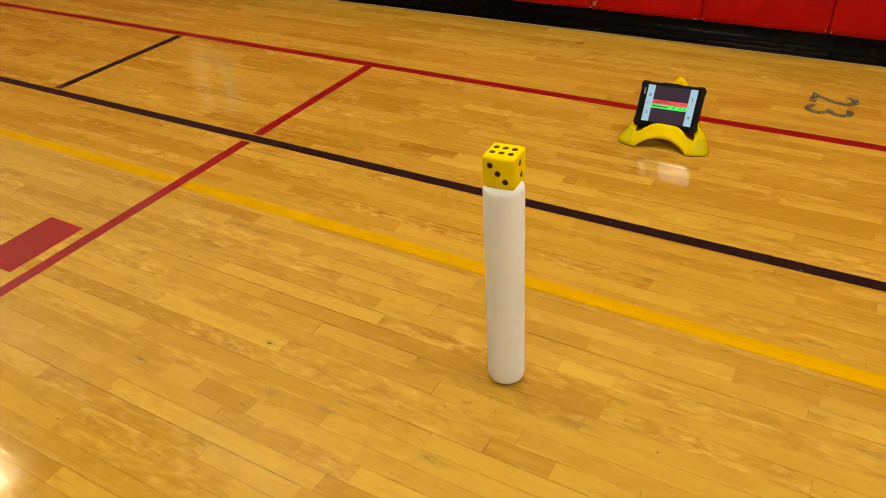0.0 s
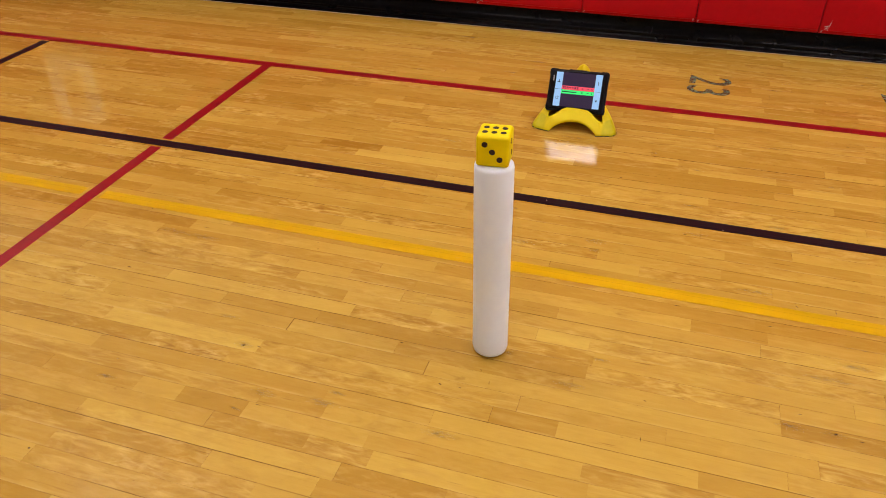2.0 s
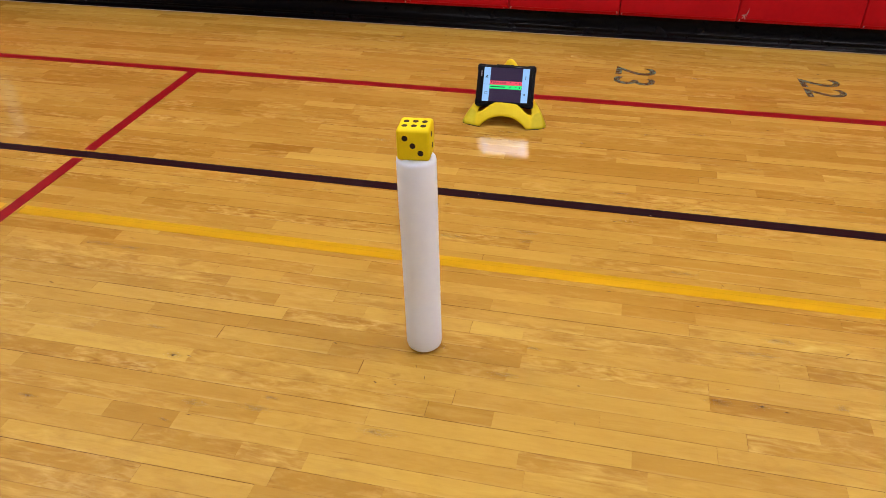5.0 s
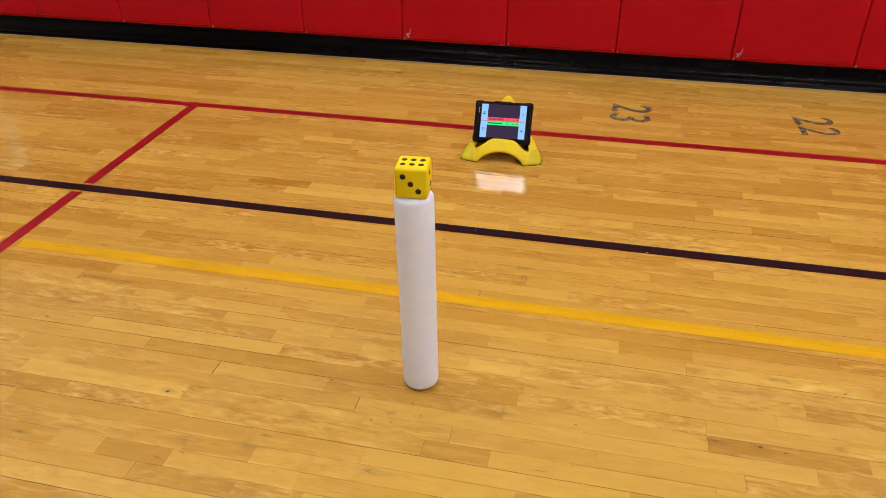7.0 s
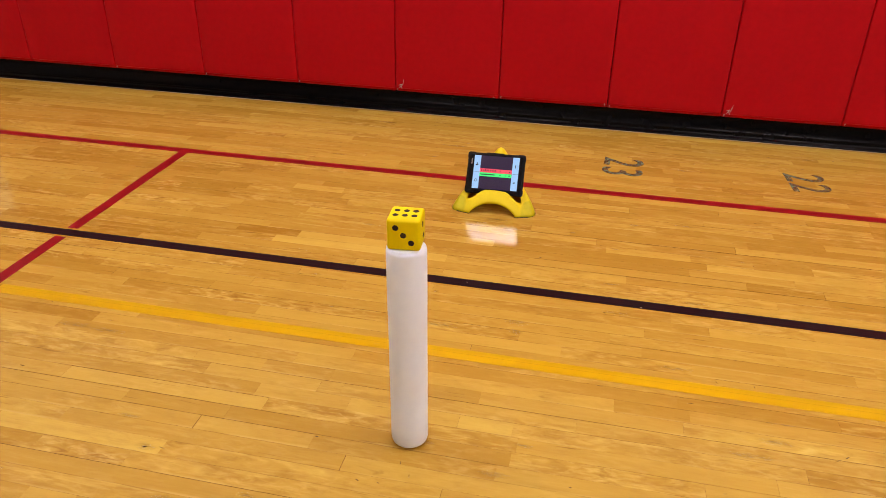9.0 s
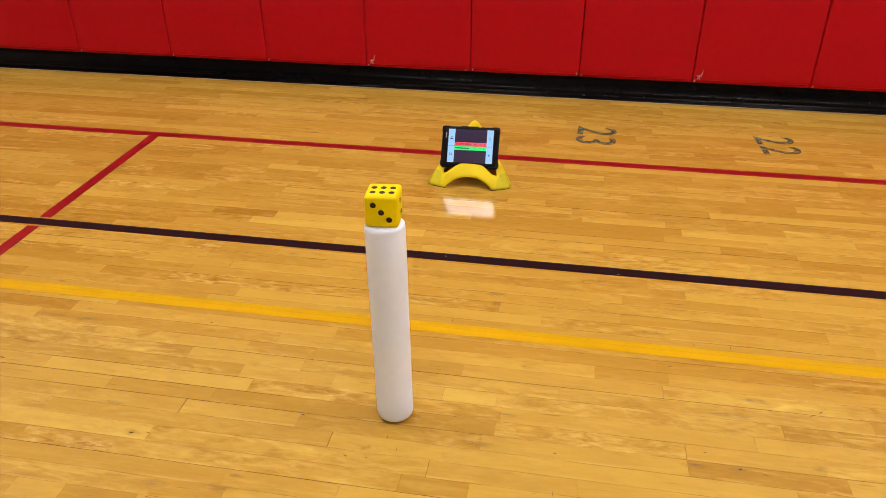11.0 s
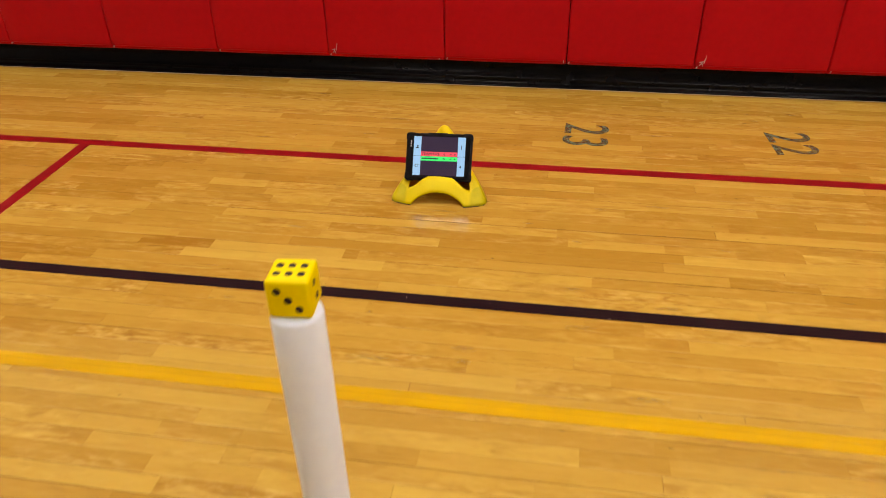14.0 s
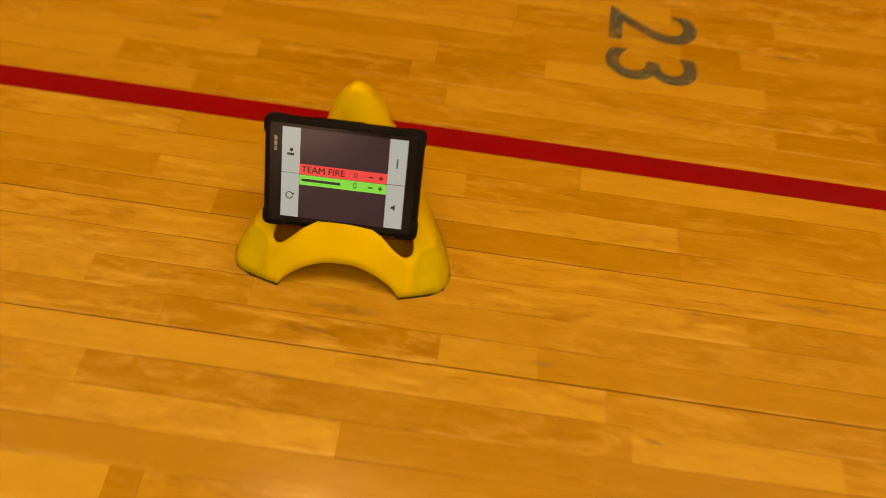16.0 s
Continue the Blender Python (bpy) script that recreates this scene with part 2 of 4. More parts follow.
def stand_material():
    """Yellow moulded plastic with duller olive patches on the feet."""
    k = Mat("yellow_moulded_plastic")
    loc = k.local()
    sep = k.t.nodes.new("ShaderNodeSeparateXYZ")
    k.link(loc, sep.inputs[0])
    slow = k.noise(loc, 14, 3)
    col = k.mix(k.ramp(slow, [(0.3, 0.0), (0.7, 1.0)]), (0.790, 0.645, 0.003), (0.870, 0.710, 0.004))
    # olive patch with a rounded top on each lower outer corner
    far = k.math("ABSOLUTE", sep.outputs[0])
    low = k.math("SUBTRACT", k.math("MULTIPLY", k.math("SUBTRACT", far, 0.116), 90.0), 0.0, True)
    up = k.math("MULTIPLY", k.math("SUBTRACT", k.math("SUBTRACT", 0.050, k.math("MULTIPLY", k.math("POWER", k.math("SUBTRACT", far, 0.150), 2), 14.0)), sep.outputs[2]), 300.0, True)
    worn_or_olive = k.math("MULTIPLY", k.math("MULTIPLY", low, up), k.ramp(k.noise(loc, 45, 3), [(0.3, 0.65), (0.6, 0.95)]))
    col = k.mix(worn_or_olive, col, (0.580, 0.525, 0.006))
    k.link(col, k.p.inputs["Base Color"])
    k.bump(k.noise(loc, 320, 3), 0.12, 0.0004)
    k.set(Roughness=0.52, IOR=1.35)
    # the wall is thin enough to let some light through
    glow = k.t.nodes.new("ShaderNodeBsdfTranslucent")
    glow.inputs["Color"].default_value = (0.85, 0.46, 0.006, 1)
    both = k.t.nodes.new("ShaderNodeMixShader")
    both.inputs[0].default_value = 0.26
    k.link(k.p.outputs[0], both.inputs[1])
    k.link(glow.outputs[0], both.inputs[2])
    k.link(both.outputs[0], k.t.nodes["Material Output"].inputs["Surface"])
    return k.m


STAND_YELLOW = stand_material()


# ---- building helpers ----
def mesh_of(name, bm, material):
    me = bpy.data.meshes.new(name)
    bm.to_mesh(me)
    bm.free()
    me.materials.append(material)
    return me


def smooth(me, angle=40):
    me.polygons.foreach_set("use_smooth", [True] * len(me.polygons))
    me.set_sharp_from_angle(angle=radians(angle))
    return me


def part(name, bm, material, parent, label="", soft=True, place=None):
    me = mesh_of(name, bm, material)
    if soft:
        smooth(me)
    ob = new(name, me)
    ob.parent = parent
    if place is not None:
        ob.matrix_basis = place
    return tagged(ob, label)


def empty(name, place, label, category, group="", kind=""):
    ob = new(name)
    ob.matrix_basis = place
    return tagged(ob, label, category, group, kind)


def box(bm, x0, x1, y0, y1, z0, z1, bevel=0.0, segments=2):
    r = bmesh.ops.create_cube(bm, size=1)
    bmesh.ops.transform(bm, verts=r["verts"], matrix=Matrix.Translation(((x0 + x1) / 2, (y0 + y1) / 2, (z0 + z1) / 2))
                        @ Matrix.Diagonal((x1 - x0, y1 - y0, z1 - z0, 1)))
    if bevel > 0:
        edges = list({e for v in r["verts"] for e in v.link_edges})
        bmesh.ops.bevel(bm, geom=edges, offset=bevel, segments=segments, profile=0.5, affect="EDGES")
    return bm


def slab(x0, x1, y0, y1, z0, z1, bevel=0.0, segments=2):
    return box(bmesh.new(), x0, x1, y0, y1, z0, z1, bevel, segments)


def round_slab(w, h, t, r, edge=0.0, steps=6):
    """A plate in x and y with round corners, from z 0 to t; the upper rim is eased by edge."""
    bm = bmesh.new()
    def ring(inset, z):
        out = []
        for cx, cy, a0 in ((w / 2 - r, h / 2 - r, 0), (-w / 2 + r, h / 2 - r, 90), (-w / 2 + r, -h / 2 + r, 180), (w / 2 - r, -h / 2 + r, 270)):
            for i in range(steps + 1):
                a = radians(a0 + 90 * i / steps)
                out.append(bm.verts.new((cx + (r - inset) * math.cos(a), cy + (r - inset) * math.sin(a), z)))
        return out
    rings = [ring(0, 0), ring(0, t - edge)]
    if edge > 0:
        rings += [ring(edge * 0.3, t - edge * 0.3), ring(edge, t)]
    for a, b in zip(rings, rings[1:]):
        for i in range(len(a)):
            j = (i + 1) % len(a)
            bm.faces.new((a[i], a[j], b[j], b[i]))
    bm.faces.new(list(reversed(rings[0])))
    bm.faces.new(rings[-1])
    return bm


def disc(bm, x, y, rx, ry, z0, z1, steps=20):
    low = [bm.verts.new((x + rx * math.cos(2 * math.pi * i / steps), y + ry * math.sin(2 * math.pi * i / steps), z0)) for i in range(steps)]
    top = [bm.verts.new((x + rx * 0.94 * math.cos(2 * math.pi * i / steps), y + ry * 0.94 * math.sin(2 * math.pi * i / steps), z1)) for i in range(steps)]
    for i in range(steps):
        j = (i + 1) % steps
        bm.faces.new((low[i], low[j], top[j], top[i]))
    bm.faces.new(top)
    return bm


# ---- the hall ----
WEST, EAST, SOUTH, NORTH, HEIGHT = -9.0, 10.0, -13.0, 4.385, 7.0


def structure(name, bm, material, label, category):
    ob = new(name, mesh_of(name, bm, material))
    return tagged(ob, label, category, kind="structure")


floor = structure("floor", slab(WEST, EAST, SOUTH, NORTH, -0.10, -0.0025), JOINT,
                  "honey-varnished maple strip gym floor with painted court lines", "floor")
structure("wall_north", slab(WEST, EAST, NORTH, NORTH + 0.2, -0.10, 1.99), WALL_BLACK, "near-black wall behind red crash pads", "wall")
structure("wall_north_upper", slab(WEST, EAST, NORTH, NORTH + 0.2, 1.99, HEIGHT), WALL_PALE, "pale painted block wall above the red pads", "wall")
structure("wall_south", slab(WEST, EAST, SOUTH - 0.2, SOUTH, -0.10, HEIGHT), WALL_PALE, "pale painted block wall", "wall")
structure("wall_west", slab(WEST - 0.2, WEST, SOUTH - 0.2, NORTH + 0.2, -0.10, HEIGHT), WALL_PALE, "pale painted block wall", "wall")
structure("wall_east", slab(EAST, EAST + 0.2, SOUTH - 0.2, NORTH + 0.2, -0.10, HEIGHT), WALL_PALE, "pale painted block wall", "wall")
structure("ceiling", slab(WEST - 0.2, EAST + 0.2, SOUTH - 0.2, NORTH + 0.2, HEIGHT, HEIGHT + 0.2), CEILING_WHITE, "white painted gym ceiling", "ceiling")


def base_profile():
    """Rubber cove base: a thin upright with a rounded toe on the floor."""
    bm = bmesh.new()
    prof = [(NORTH, 0.118), (NORTH - 0.004, 0.118), (NORTH - 0.005, 0.112), (NORTH - 0.005, 0.045), (NORTH - 0.0078, 0.043), (NORTH - 0.0092, 0.040),
            (NORTH - 0.0098, 0.036), (NORTH - 0.0098, 0.031), (NORTH - 0.0105, 0.026),
            (NORTH - 0.0135, 0.019), (NORTH - 0.019, 0.0135), (NORTH - 0.026, 0.009), (NORTH - 0.029, 0.004), (NORTH - 0.029, 0.0), (NORTH, 0.0)]
    a = [bm.verts.new((WEST, y, z)) for y, z in prof]
    b = [bm.verts.new((EAST, y, z)) for y, z in prof]
    for i in range(len(prof) - 1):
        bm.faces.new((a[i], a[i + 1], b[i + 1], b[i]))
    bmesh.ops.recalc_face_normals(bm, faces=bm.faces)
    return bm


ob = structure("baseboard", base_profile(), RUBBER_BASE, "glossy black rubber cove base along the wall", "baseboard")
smooth(ob.data, 60)
BEAD = plain_material("pale_floor_bead", (0.50, 0.38, 0.24), 0.6, 0.3, 30.0, local=False)
structure("trim", slab(WEST, EAST, NORTH - 0.0345, NORTH - 0.0292, -0.002, 0.0014), BEAD, "thin pale bead where the floor meets the black base", "trim")

# ceiling lights, all out of view; most are added to balance the brightness
LAMP_GLOW = glow_material("lamp_diffuser", (0.99, 0.965, 1.02), LAMP_POWER)
LAMP_SHELL = plain_material("white_lamp_shell", (0.75, 0.75, 0.74), 0.5)


def ceiling_light():
    lamp = empty("ceiling_light", pose(0, 0, HEIGHT), "long white gym ceiling light with a bright diffuser, mirrored or added unseen", "ceiling light", "gym ceiling lights")
    part("housing", slab(-0.75, 0.75, -0.19, 0.19, -0.09, 0.0, 0.01), LAMP_SHELL, lamp)
    part("diffuser", slab(-0.70, 0.70, -0.15, 0.15, -0.102, -0.091), LAMP_GLOW, lamp)
    return lamp


first = ceiling_light()
# first three fit reflections in floor and screen; the others are added fill
spots = [(0.95, 4.03), (-7.58, 2.98), (-1.9, -12.2), (0.85, -0.6), (4.7, -0.6), (3.6, -3.6), (4.8, 2.6), (-1.4, 2.6),
         (6.5, -3.5), (4.9, 3.7), (7.6, 3.0), (-3.4, 3.5)]
first.matrix_basis = pose(spots[0][0], spots[0][1], HEIGHT)
for x, y in spots[1:]:
    copy_thing(first, pose(x, y, HEIGHT))

# ---- crash pads on the wall ----
PAD_PITCH, PAD_START, PAD_FACE, PAD_LOW, PAD_TALL = 0.603, 0.8815, 4.322, 0.131, 1.83


def pad_mesh():
    """A vinyl pad with a soft face, rounded sides and a flat hem below."""
    bm = bmesh.new()
    w, d, r = PAD_PITCH - 0.0030, NORTH - PAD_FACE, 0.009
    prof = [(-w / 2, d), (-w / 2, r)]
    prof += [(-w / 2 + r * (1 - math.cos(radians(a))), r * (1 - math.sin(radians(a)))) for a in (30, 60, 90)]
    prof += [(-w / 2 + 0.10, -0.002), (0, -0.004), (w / 2 - 0.10, -0.002)]
    prof += [(-x, y) for x, y in reversed(prof[:5])]
    levels = [(0.0, 0.024), (0.004, 0.018), (0.014, 0.009), (0.019, 0.009), (0.024, 0.0025), (0.05, 0.0), (0.6, 0.0), (1.2, 0.0), (PAD_TALL - 0.02, 0.0), (PAD_TALL, 0.014)]
    rings = []
    for z, back in levels:
        rings.append([bm.verts.new((x, min(d, y + back), z)) for x, y in prof])
    for a, b in zip(rings, rings[1:]):
        for i in range(len(prof) - 1):
            bm.faces.new((a[i], a[i + 1], b[i + 1], b[i]))
    bm.faces.new(list(reversed(rings[0])))
    bm.faces.new(rings[-1])
    bmesh.ops.recalc_face_normals(bm, faces=bm.faces)
    return bm


pad = empty("wall_pad", pose(0, 0, 0), "red vinyl gym wall pad fixed above the black base", "wall pad", "red wall pads")
part("cover", pad_mesh(), VINYL_RED, pad)
pads = {}
for i in range(-12, 13):
    place = pose(PAD_START + PAD_PITCH * (i + 0.5), PAD_FACE, PAD_LOW)
    if i == -12:
        pad.matrix_basis = place
        pads[i] = pad
    else:
        pads[i] = copy_thing(pad, place)


def ragged(seed, w, h, n=11):
    """A small torn scrap: a thin plate with an uneven outline, in x and z."""
    rng = random.Random(seed)
    bm = bmesh.new()
    front, back = [], []
    for i in range(n):
        a = 2 * math.pi * i / n
        s = rng.uniform(0.45, 1.0)
        x, z = w / 2 * s * math.cos(a), h / 2 * s * math.sin(a)
        front.append(bm.verts.new((x, -0.0012, z)))
        back.append(bm.verts.new((x, 0.004, z)))
    bm.faces.new(list(reversed(front)))
    for i in range(n):
        j = (i + 1) % n
        bm.faces.new((front[i], front[j], back[j], back[i]))
    return bm


def scrap(index, x, z, w, h, seed, tilt=0):
    """A torn place on pad number index, x and z from the pad's lower middle."""
    part("tear", ragged(seed, w, h), VINYL_WHITE, pads[index], "ragged white tear in the vinyl", soft=False, place=pose(x, -0.0005, z, 0, tilt, 0))


left_edge = -PAD_PITCH / 2
for index, seed in ((0, 3), (3, 9)):
    scrap(index, left_edge + 0.046, 0.056, 0.006, 0.056, seed, 12)
    scrap(index, left_edge + 0.032, 0.044, 0.030, 0.007, seed + 1, -16)
    scrap(index, left_edge + 0.030, 0.034, 0.005, 0.028, seed + 2, 38)
    scrap(index, left_edge + 0.036, 0.030, 0.005, 0.024, seed + 3, -24)
for index, seed in ((-3, 21), (-2, 22), (-1, 23), (0, 24), (1, 25), (2, 26), (3, 27), (4, 28)):
    scrap(index, left_edge + 0.012, 0.016, 0.006, 0.016, seed, 20)
scrap(0, -left_edge - 0.028, 0.012, 0.014, 0.005, 31)
scrap(1, -left_edge - 0.014, 0.022, 0.006, 0.018, 32)


# a white frame on the pads, beside the court, that the varnish mirrors
FRAME_WHITE = plain_material("white_frame_paint", (0.92, 0.92, 0.92), 0.5, 0.05)
frame_x, frame_low = -2.165, 0.495
wall_frame = empty("wall_frame", pose(frame_x, PAD_FACE - 0.0045, frame_low), "white upright rectangular frame fixed on the red wall pads", "wall frame")
for x in (-0.15, 0.15):
    part("upright", slab(x - 0.05, x + 0.05, -0.012, 0.0, 0.0, 0.50, 0.003), FRAME_WHITE, wall_frame)
for z in (0.0, 0.42):
    part("rail", slab(-0.1, 0.1, -0.011, 0.0, z, z + 0.08, 0.003), FRAME_WHITE, wall_frame)


# ---- court lines ----
def line(name, x0, x1, y0, y1, material, label):
    ob = structure(name, slab(x0, x1, y0, y1, -0.002, 0.0007), material, label, "floor line")
    return ob


LINE = 0.050
RED_Y, BLACK_Y, YELLOW_Y, BLACK_X = 3.468, 2.524, 2.092, -1.385
FAR_X = 3.60
line("floor_line", WEST, EAST, RED_Y - LINE / 2, RED_Y + LINE / 2, PAINT_RED, "long red painted court line")
line("floor_line", WEST, EAST, BLACK_Y - LINE / 2, BLACK_Y + LINE / 2, PAINT_BLACK, "long black painted court line")
for x in (0.004, FAR_X):
    line("floor_line", x - LINE / 2, x + LINE / 2, BLACK_Y + LINE / 2 + 0.013, RED_Y - LINE / 2, PAINT_RED, "short red painted court line")
    line("floor_line", x - LINE / 2, x + LINE / 2, -2.4, BLACK_Y - LINE / 2 - 0.013, PAINT_RED, "red painted lane line")
line("floor_line", BLACK_X - LINE / 2, BLACK_X + LINE / 2, BLACK_Y + LINE / 2 + 0.012, RED_Y - LINE / 2 - 0.012, PAINT_BLACK, "short black painted court line")
line("floor_line", 0.045, FAR_X - 0.04, YELLOW_Y - 0.027, YELLOW_Y + 0.027, PAINT_YELLOW, "yellow painted court line")
line("floor_line", WEST, -0.037, YELLOW_Y - 0.027, YELLOW_Y + 0.027, PAINT_YELLOW, "yellow painted court line")
line("floor_mark", -0.258, -0.071, 1.381, 1.684, PAINT_RED, "red painted lane block on the floor")


def digit_pair(text, x, y, turn, sx, sy):
    cu = bpy.data.curves.new("floor_number", "FONT")
    cu.body, cu.size, cu.align_x, cu.align_y = text, 0.2, "CENTER", "CENTER"
    cu.extrude, cu.offset, cu.space_character = 0.0004, 0.0012, 1.06
    cu.materials.append(PAINT_SLATE)
    ob = new("floor_number", cu)
    ob.matrix_basis = pose(x, y, 0.0006, 0, 0, turn) @ Matrix.Diagonal((sx, sy, 1, 1))
    return tagged(ob, "faded slate-blue stencilled number on the floor", "floor number", "floor numbers", "structure")


digit_pair("23", 2.185, 3.808, -93, 1.20, 1.38)
digit_pair("22", 3.053, 3.824, -86, 1.15, 1.30)


def scuff(x, y, w, h, turn, seed, material=None, name="scuff_mark", label="dark brown mark in the varnished floor", top=0.0005):
    """A dark mark in the varnish."""
    rng = random.Random(seed)
    bm = bmesh.new()
    n = 14
    ring = [bm.verts.new((w / 2 * math.cos(2 * math.pi * i / n) * rng.uniform(0.7, 1), h / 2 * math.sin(2 * math.pi * i / n) * rng.uniform(0.6, 1), top)) for i in range(n)]
    low = [bm.verts.new((v.co.x, v.co.y, -0.001)) for v in ring]
    bm.faces.new(ring)
    for i in range(n):
        bm.faces.new((low[i], low[(i + 1) % n], ring[(i + 1) % n], ring[i]))
    ob = structure(name, bm, material or SCUFF, label, name.replace("_", " "))
    ob.matrix_basis = pose(x, y, 0, 0, 0, turn)


def mark_material(name, color, low, high, fade):
    """Wood darkened in the grain, thinning out towards the mark's edge."""
    k = Mat(name)
    k.p.inputs["Base Color"].default_value = (*color, 1)
    span = k.t.nodes.new("ShaderNodeVectorMath")
    span.operation = "DISTANCE"
    k.link(k.t.nodes.new("ShaderNodeTexCoord").outputs["Generated"], span.inputs[0])
    span.inputs[1].default_value = (0.5, 0.5, 1.0)
    mottle = k.ramp(k.noise(k.scaled(k.position(), 40, 130, 1), 1.0, 4, 0.6), [(0.36, low), (0.66, high)])
    k.link(k.math("MULTIPLY", mottle, k.ramp(span.outputs["Value"], [(fade, 1.0), (0.46, 0.0)])), k.p.inputs["Alpha"])
    k.set(Roughness=0.5, IOR=1.25)
    return k.m


SCUFF = mark_material("brown_mark", (0.090, 0.032, 0.004), 0.65, 1.0, 0.22)
STREAK = mark_material("brown_mineral_streak", (0.250, 0.092, 0.006), 0.06, 0.58, 0.05)
for mark in ((0.985, 1.498, 0.016, 0.009, 10, 1), (1.030, 1.505, 0.022, 0.004, -12, 2), (2.797, 1.886, 0.022, 0.005, 40, 3), (2.770, 1.868, 0.040, 0.002, 35, 4),
             (2.547, 1.636, 0.014, 0.009, 20, 5), (2.605, 1.628, 0.018, 0.004, 0, 6), (0.672, 1.014, 0.012, 0.010, 0, 7), (1.410, 1.640, 0.020, 0.006, -5, 8),
             (1.565, 1.515, 0.016, 0.005, -25, 9), (1.655, 1.598, 0.003, 0.018, 20, 10), (2.93, 4.13, 0.022, 0.006, 0, 11), (3.02, 4.11, 0.014, 0.006, 0, 12),
             (3.25, 4.16, 0.020, 0.006, 10, 13), (2.90, 4.02, 0.024, 0.006, 0, 14), (3.07, 4.00, 0.020, 0.006, 0, 15), (2.80, 3.99, 0.012, 0.005, 0, 16)):
    scuff(*mark)
for mark in ((2.489, 2.135, 0.018, 0.003, -56), (2.597, 2.139, 0.031, 0.0025, -86), (2.668, 2.074, 0.037, 0.002, -88), (2.407, 2.018, 0.024, 0.004, 2), (2.147, 2.037, 0.028, 0.004, -2),
             (1.894, 2.779, 0.017, 0.006, -7), (2.641, 3.083, 0.007, 0.006, -16), (1.137, 1.306, 0.026, 0.003, -4), (1.619, 1.518, 0.012, 0.004, -15), (1.688, 1.559, 0.003, 0.022, 12),
             (0.288, 2.059, 0.010, 0.005, 0), (0.416, 1.948, 0.011, 0.005, 10), (0.981, 1.997, 0.014, 0.005, 20), (2.149, 2.442, 0.016, 0.005, -8), (2.468, 1.681, 0.014, 0.003, 12),
             (2.091, 1.480, 0.0025, 0.024, 8), (2.090, 1.613, 0.011, 0.005, 0)):
    scuff(*mark, 40)
for n, mark in enumerate(((2.985, 2.678, 0.129, 0.012, -7), (3.193, 2.81, 0.039, 0.006, -12), (2.17, 2.921, 0.063, 0.02, -5), (0.453, 2.559, 0.037, 0.012, 0), (1.042, 2.441, 0.037, 0.014, -5),
             (1.225, 2.257, 0.087, 0.005, -4), (0.782, 2.026, 0.027, 0.006, 2), (0.55, 2.003, 0.043, 0.006, -1), (0.691, 1.278, 0.089, 0.022, -1), (1.087, 1.277, 0.058, 0.016, -12),
             (1.383, 3.936, 0.062, 0.016, -10), (1.771, 3.952, 0.062, 0.012, -6), (2.536, 3.931, 0.09, 0.01, -3), (1.888, 2.389, 0.021, 0.008, -14),
             (1.775, 2.21, 0.018, 0.006, -3), (0.677, 1.347, 0.021, 0.008, 3))):
    scuff(*mark, 50 + n, STREAK, "wood_streak", "brown mineral streak in a maple strip")
for n, mark in enumerate(((2.442, 1.630, 0.062, 0.045, 0), (2.748, 1.671, 0.040, 0.044, 0), (0.574, 1.949, 0.114, 0.038, 0), (0.881, 1.601, 0.064, 0.024, 0), (1.284, 1.362, 0.082, 0.036, 0), (2.618, 1.903, 0.072, 0.045, 0),
             (1.609, 2.241, 0.132, 0.045, 0), (1.867, 2.309, 0.066, 0.045, 0), (2.364, 2.177, 0.088, 0.036, 0), (2.648, 1.982, 0.080, 0.014, 0), (2.189, 2.451, 0.078, 0.030, 0), (2.451, 2.576, 0.088, 0.036, 0),
             (1.316, 1.403, 0.042, 0.024, 0), (1.670, 1.688, 0.092, 0.034, 0), (1.957, 1.733, 0.046, 0.022, 0), (2.554, 1.834, 0.104, 0.032, 0), (1.895, 1.613, 0.072, 0.032, 0), (0.455, 1.954, 0.096, 0.040, 0),
             (1.999, 3.022, 0.034, 0.022, 0), (1.556, 2.442, 0.018, 0.022, 0), (1.427, 2.402, 0.040, 0.010, 0), (1.098, 2.451, 0.042, 0.022, 0), (0.950, 2.616, 0.096, 0.012, 0), (1.415, 2.651, 0.080, 0.012, 0),
             (2.663, 2.928, 0.052, 0.016, 0), (1.604, 3.024, 0.074, 0.030, 0), (2.467, 3.199, 0.088, 0.024, 0), (2.252, 3.153, 0.038, 0.032, 0), (1.671, 3.070, 0.108, 0.028, 0), (1.172, 2.896, 0.076, 0.034, 0),
             (1.243, 3.709, 0.068, 0.022, 0), (0.781, 3.620, 0.080, 0.034, 0), (1.330, 3.886, 0.124, 0.036, 0), (2.944, 4.051, 0.038, 0.020, 0), (3.123, 4.143, 0.048, 0.036, 0), (2.488, 3.832, 0.074, 0.036, 0),
             (0.897, 4.158, 0.102, 0.038, 0), (1.577, 2.938, 0.072, 0.016, 0), (1.130, 1.348, 0.060, 0.036, 0), (1.617, 1.350, 0.090, 0.040, 0), (1.867, 2.255, 0.040, 0.040, 0),
             (0.985, 1.500, 0.050, 0.034, 0), (2.545, 1.636, 0.050, 0.032, 0), (2.165, 2.640, 0.060, 0.034, 0))):
    x, y, w, h, turn = mark
    scuff(x, y, w * 1.7, h, turn, 120 + n, STREAK, "wood_streak", "soft brown heartwood smudge in a maple strip", 0.0004)
SPECK = plain_material("pale_chip", (0.55, 0.45, 0.36), 0.6, 0.1)
for n, mark in enumerate(((1.652, 2.527, 0.010, 0.0025, -67), (2.272, 2.505, 0.009, 0.003, -4))):
    scuff(*mark, 80 + n, SPECK, "paint_chip", "tiny pale chip in the black line", 0.0012)

